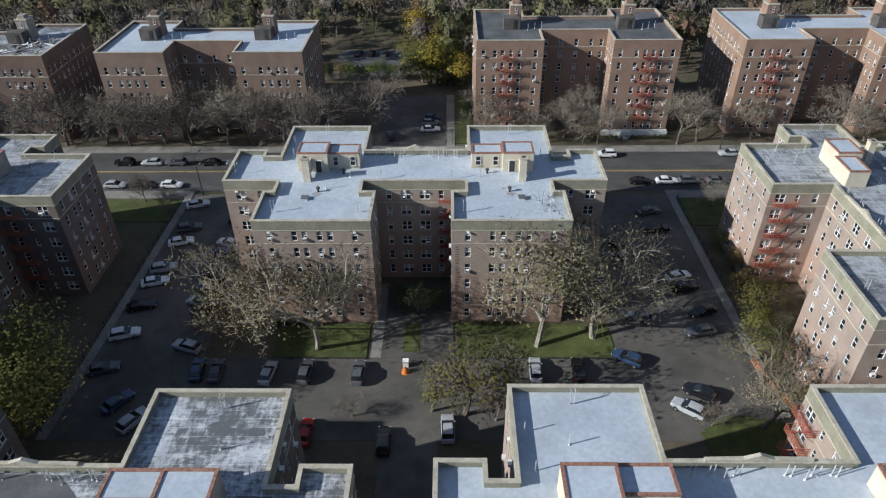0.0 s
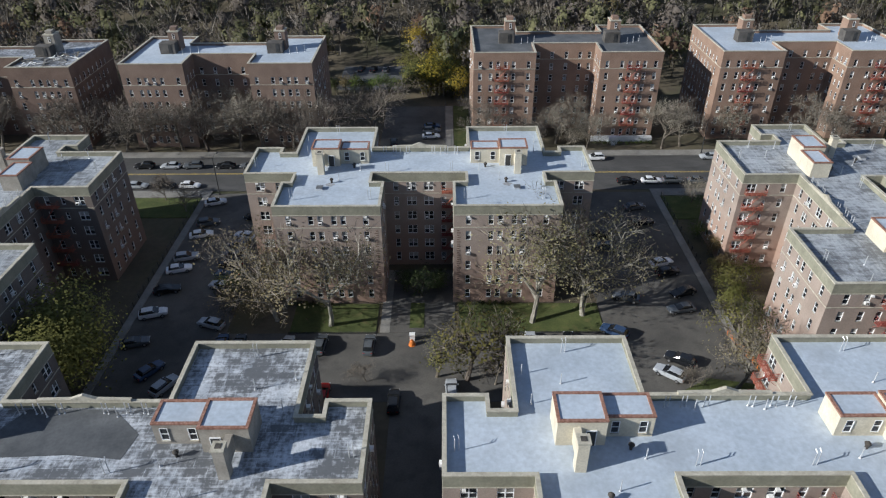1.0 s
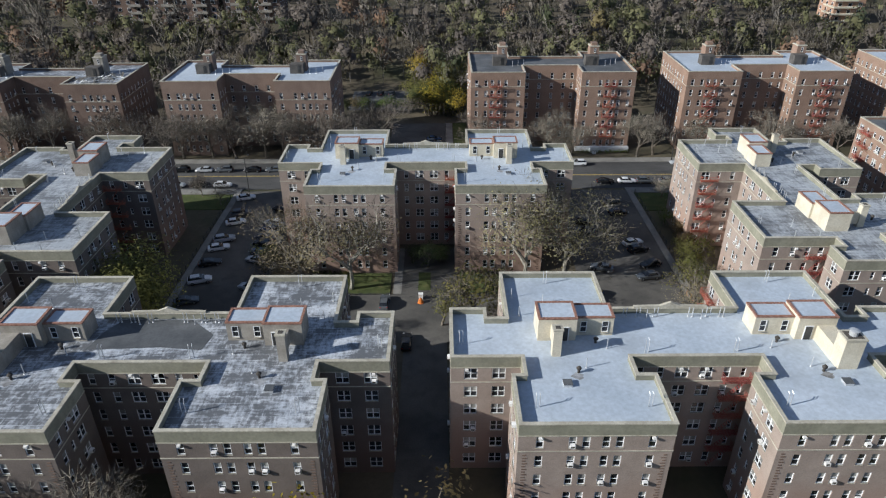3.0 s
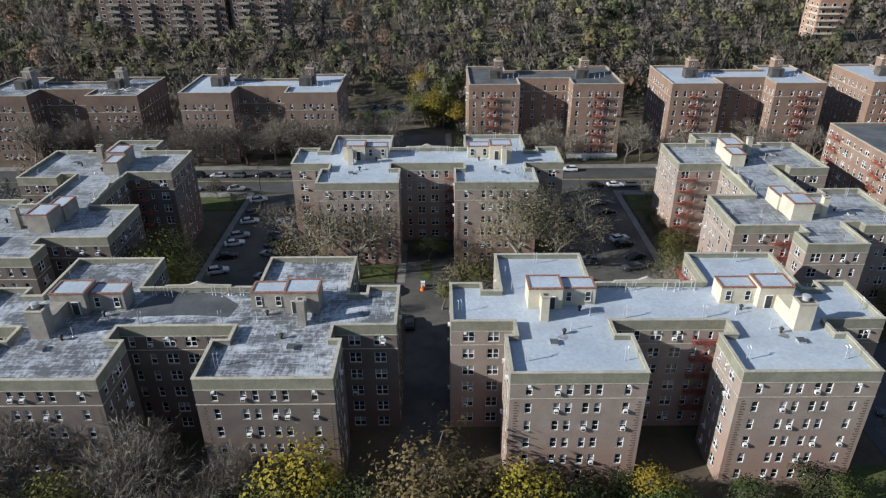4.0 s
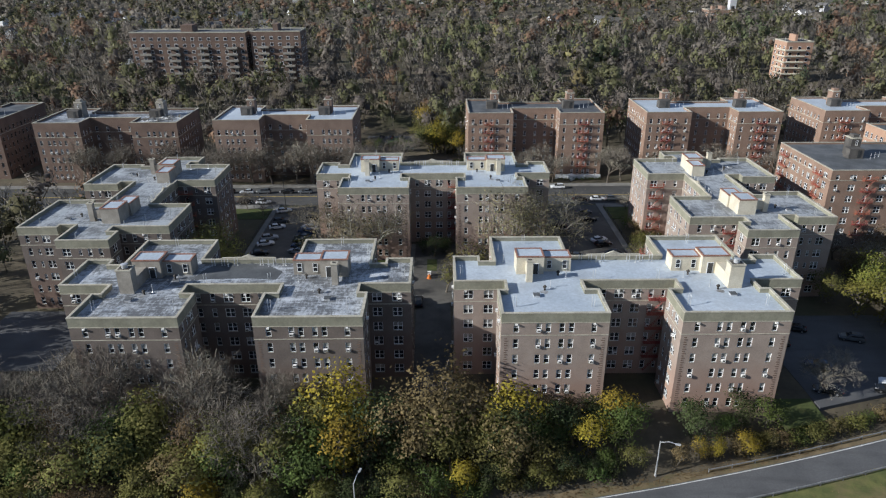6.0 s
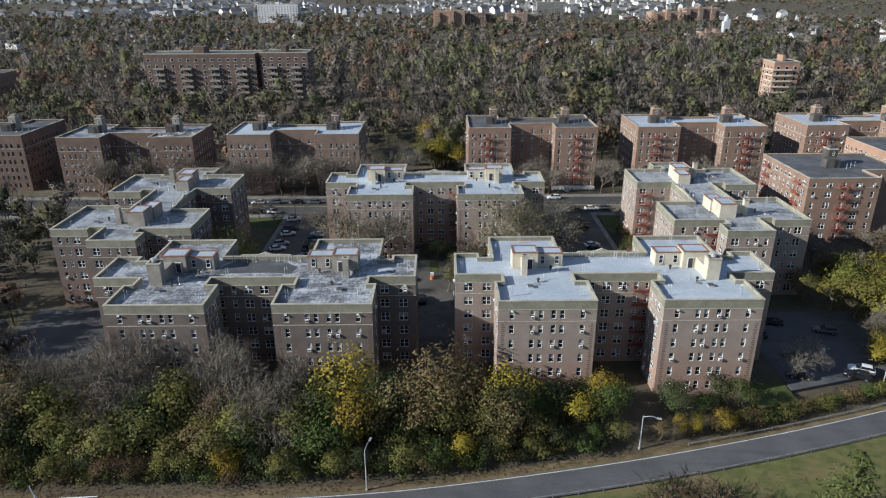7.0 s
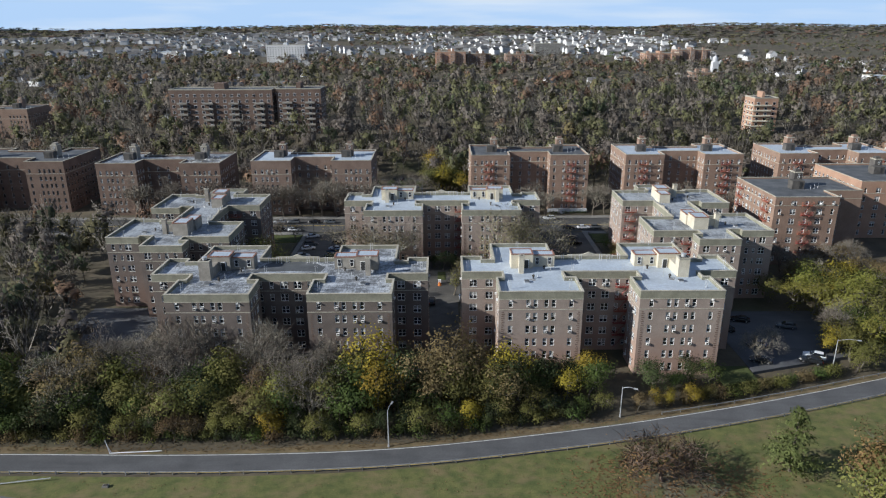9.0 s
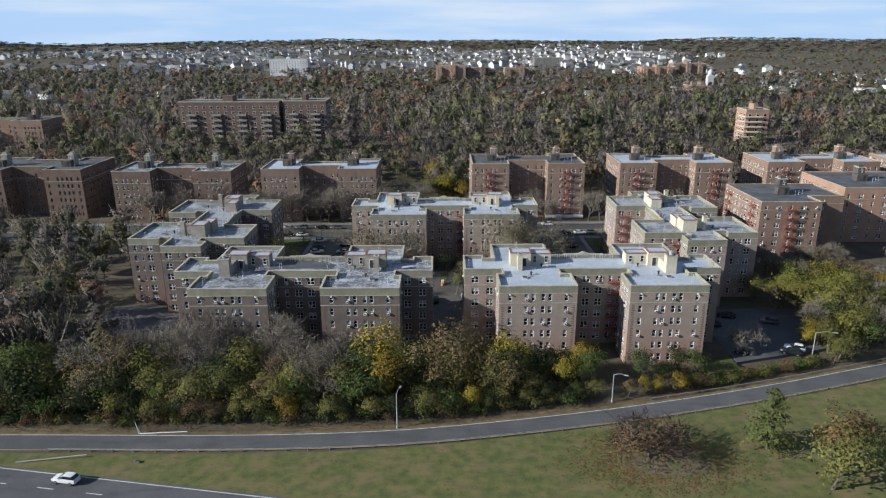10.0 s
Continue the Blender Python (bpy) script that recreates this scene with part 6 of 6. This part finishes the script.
lamp_post(28.7, 4.6, -20, 6.6)
lamp_post(-15.7, -4.6, 75, 7.6)
lamp_post(79.2, 21.2, -10, 7.5, 4.0)
lamp_post(-51.0, 119.6, 80, 9.0, 2.2, DARKSTEEL, "dark steel street lamp beside the pavement")
lamp_post(62.0, 139.6, -90, 9.0, 2.2, DARKSTEEL, "dark steel street lamp beside the pavement")
fallen = thing("fallen_pole", pose(-65.6, -6.2, ground_z(-65.6, -6.2)), "bent white pole lying on the verge", "pole")
child("pole", Shape().tube((0.2, 0, 0.12), (9.2, 0.5, 0.2), 0.1, 0.08, 6).tube((0.1, 0, 0), (-0.5, 0.2, 2.6), 0.09, 0.05, 6).tube((0.4, 0, 0.1), (-0.4, 0.2, 2.0), 0.06, 0.04, 6).mesh("pole", [FRAME]), fallen)
drain = thing("concrete_block", pose(-62, -15.3, ground_z(-62, -15.3)), "small concrete block on the lawn", "block")
child("slab", Shape().box(-0.5, 0.5, -0.35, 0.35, -0.1, 0.3).box(-0.3, 0.3, -0.2, 0.2, 0.3, 0.38, 1).mesh("slab", [PAVING, SOOT]), drain)


def guard_rail(points, label):
    g = thing("guard_rail", pose(*points[0], ground_z(*points[0])), label, "guard rail", "guard rails")
    o = Vector((*points[0], ground_z(*points[0])))
    s = Shape()
    post = Shape().box(-0.06, 0.06, -0.09, 0.09, -0.3, 0.72).mesh("post", [RAILSTEEL])
    pts = [Vector((x, y, ground_z(x, y))) - o for x, y in points]
    for a, b in zip(pts, pts[1:]):
        child("post", post, g, pose(*a, 0, 0, 0))
    tube_path(s, [p + Vector((0, 0, 0.56)) for p in pts], [0.1] * len(pts), 6)
    child("rail", s.mesh("rail", [RAILSTEEL]), g)


guard_rail(beside([(x, ramp_y(x)) for x in range(-80, 121, 4)], -2.95), "galvanised steel guard rail along the ramp")
guard_rail(beside([(x, ramp_y(x)) for x in range(38, 121, 4)], 3.7), "galvanised steel guard rail on the bank side")
end = thing("guard_rail", pose(-84, -15.2, ground_z(-84, -15.2)), "bent end of a guard rail on the grass", "guard rail", "guard rails")
child("rail", Shape().tube((0, 0, 0.1), (5, 0.6, 0.3), 0.09, sides=5).tube((5, 0.6, 0.3), (12, 1.6, 0.5), 0.09, sides=5).mesh("rail", [GALV]), end)


def fence(x0, y0, x1, y1, height, material, label, step=2.4):
    f = thing("fence", pose(x0, y0, 0), label, "fence", "fences")
    d = Vector((x1 - x0, y1 - y0, 0))
    n = max(1, int(d.length / step))
    post = Shape().box(-0.05, 0.05, -0.05, 0.05, 0, height).mesh("post", [material])
    for k in range(n + 1):
        child("post", post, f, Matrix.Translation(d * k / n))
    for z in (0.15, height * 0.55, height - 0.08):
        child("rail", Shape().tube((0, 0, z), (d.x, d.y, z), 0.035, sides=4).mesh("rail", [material]), f)


fence(38, 146.6, 51.5, 146.6, 1.3, FRAME, "white railing before the brick house")
fence(-0.9, 142, -0.9, 172, 1.6, DARKSTEEL, "dark railing along the yard")
fence(46.3, 62, 46.3, 118, 1.1, DARKSTEEL, "dark railing along the walk")
fence(-54.6, 60, -54.6, 118, 1.1, DARKSTEEL, "dark railing along the walk")
fence(-26.5, 72.0, -12.4, 72.0, 0.5, DARKSTEEL, "low dark railing before the lawn")
fence(2.2, 72.0, 24.6, 72.0, 0.5, DARKSTEEL, "low dark railing before the lawn")
fence(44.4, 71.5, 46.4, 62.2, 1.2, ORANGE, "orange plastic barrier fence beside the lawn", 1.2)
base = thing("masonry_plinth", pose(36.2, 147.2, 0), "white-painted plinth wall before the brick house", "wall")
child("plinth", Shape().box(0, 15.4, 0, 0.6, -0.2, 1.3).box(4.2, 6.4, -1.6, 0, -0.2, 1.6).box(4.8, 5.8, -2.4, -1.6, -0.2, 0.5).mesh("plinth", [FRAME]), base)
gate = thing("roadworks_stand", pose(-6.4, 69.6, 0.0), "white utility box with orange traffic drum in the car park", "barrier")
child("box", Shape().box(-0.4, 0.4, 0.6, 1.3, 0, 1.15).box(-0.45, 0.45, 0.55, 1.35, 1.15, 1.22).mesh("box", [ACWHITE]), gate)
child("barrier", Shape().tube((0, -0.3, 0), (0, -0.3, 0.06), 0.6, 0.6, 12).tube((0, -0.3, 0.06), (0, -0.3, 0.6), 0.5, 0.42, 12).tube((0, -0.3, 0.6), (0, -0.3, 1.1), 0.42, 0.1, 12).mesh("barrier", [ORANGE]), gate)
for k in range(12):
    tree(37 + 1.25 * k + (0 if k < 6 else 0.4), 145.4 + 0.3 * (k % 2), SHRUBS["green"], "clipped green shrub before the brick house", 0.13, 40 * k, "shrubs by the street", name="bush")
for k in range(16):
    xx = -28 + 1.05 * k if k < 8 else 1.6 + 1.2 * (k - 8)
    tree(xx, 79.6, SHRUBS["dark" if k % 3 else "olive"], "low dark shrub against the house wall", 0.11, 37 * k, "shrubs along the house", z=0.05, name="bush")
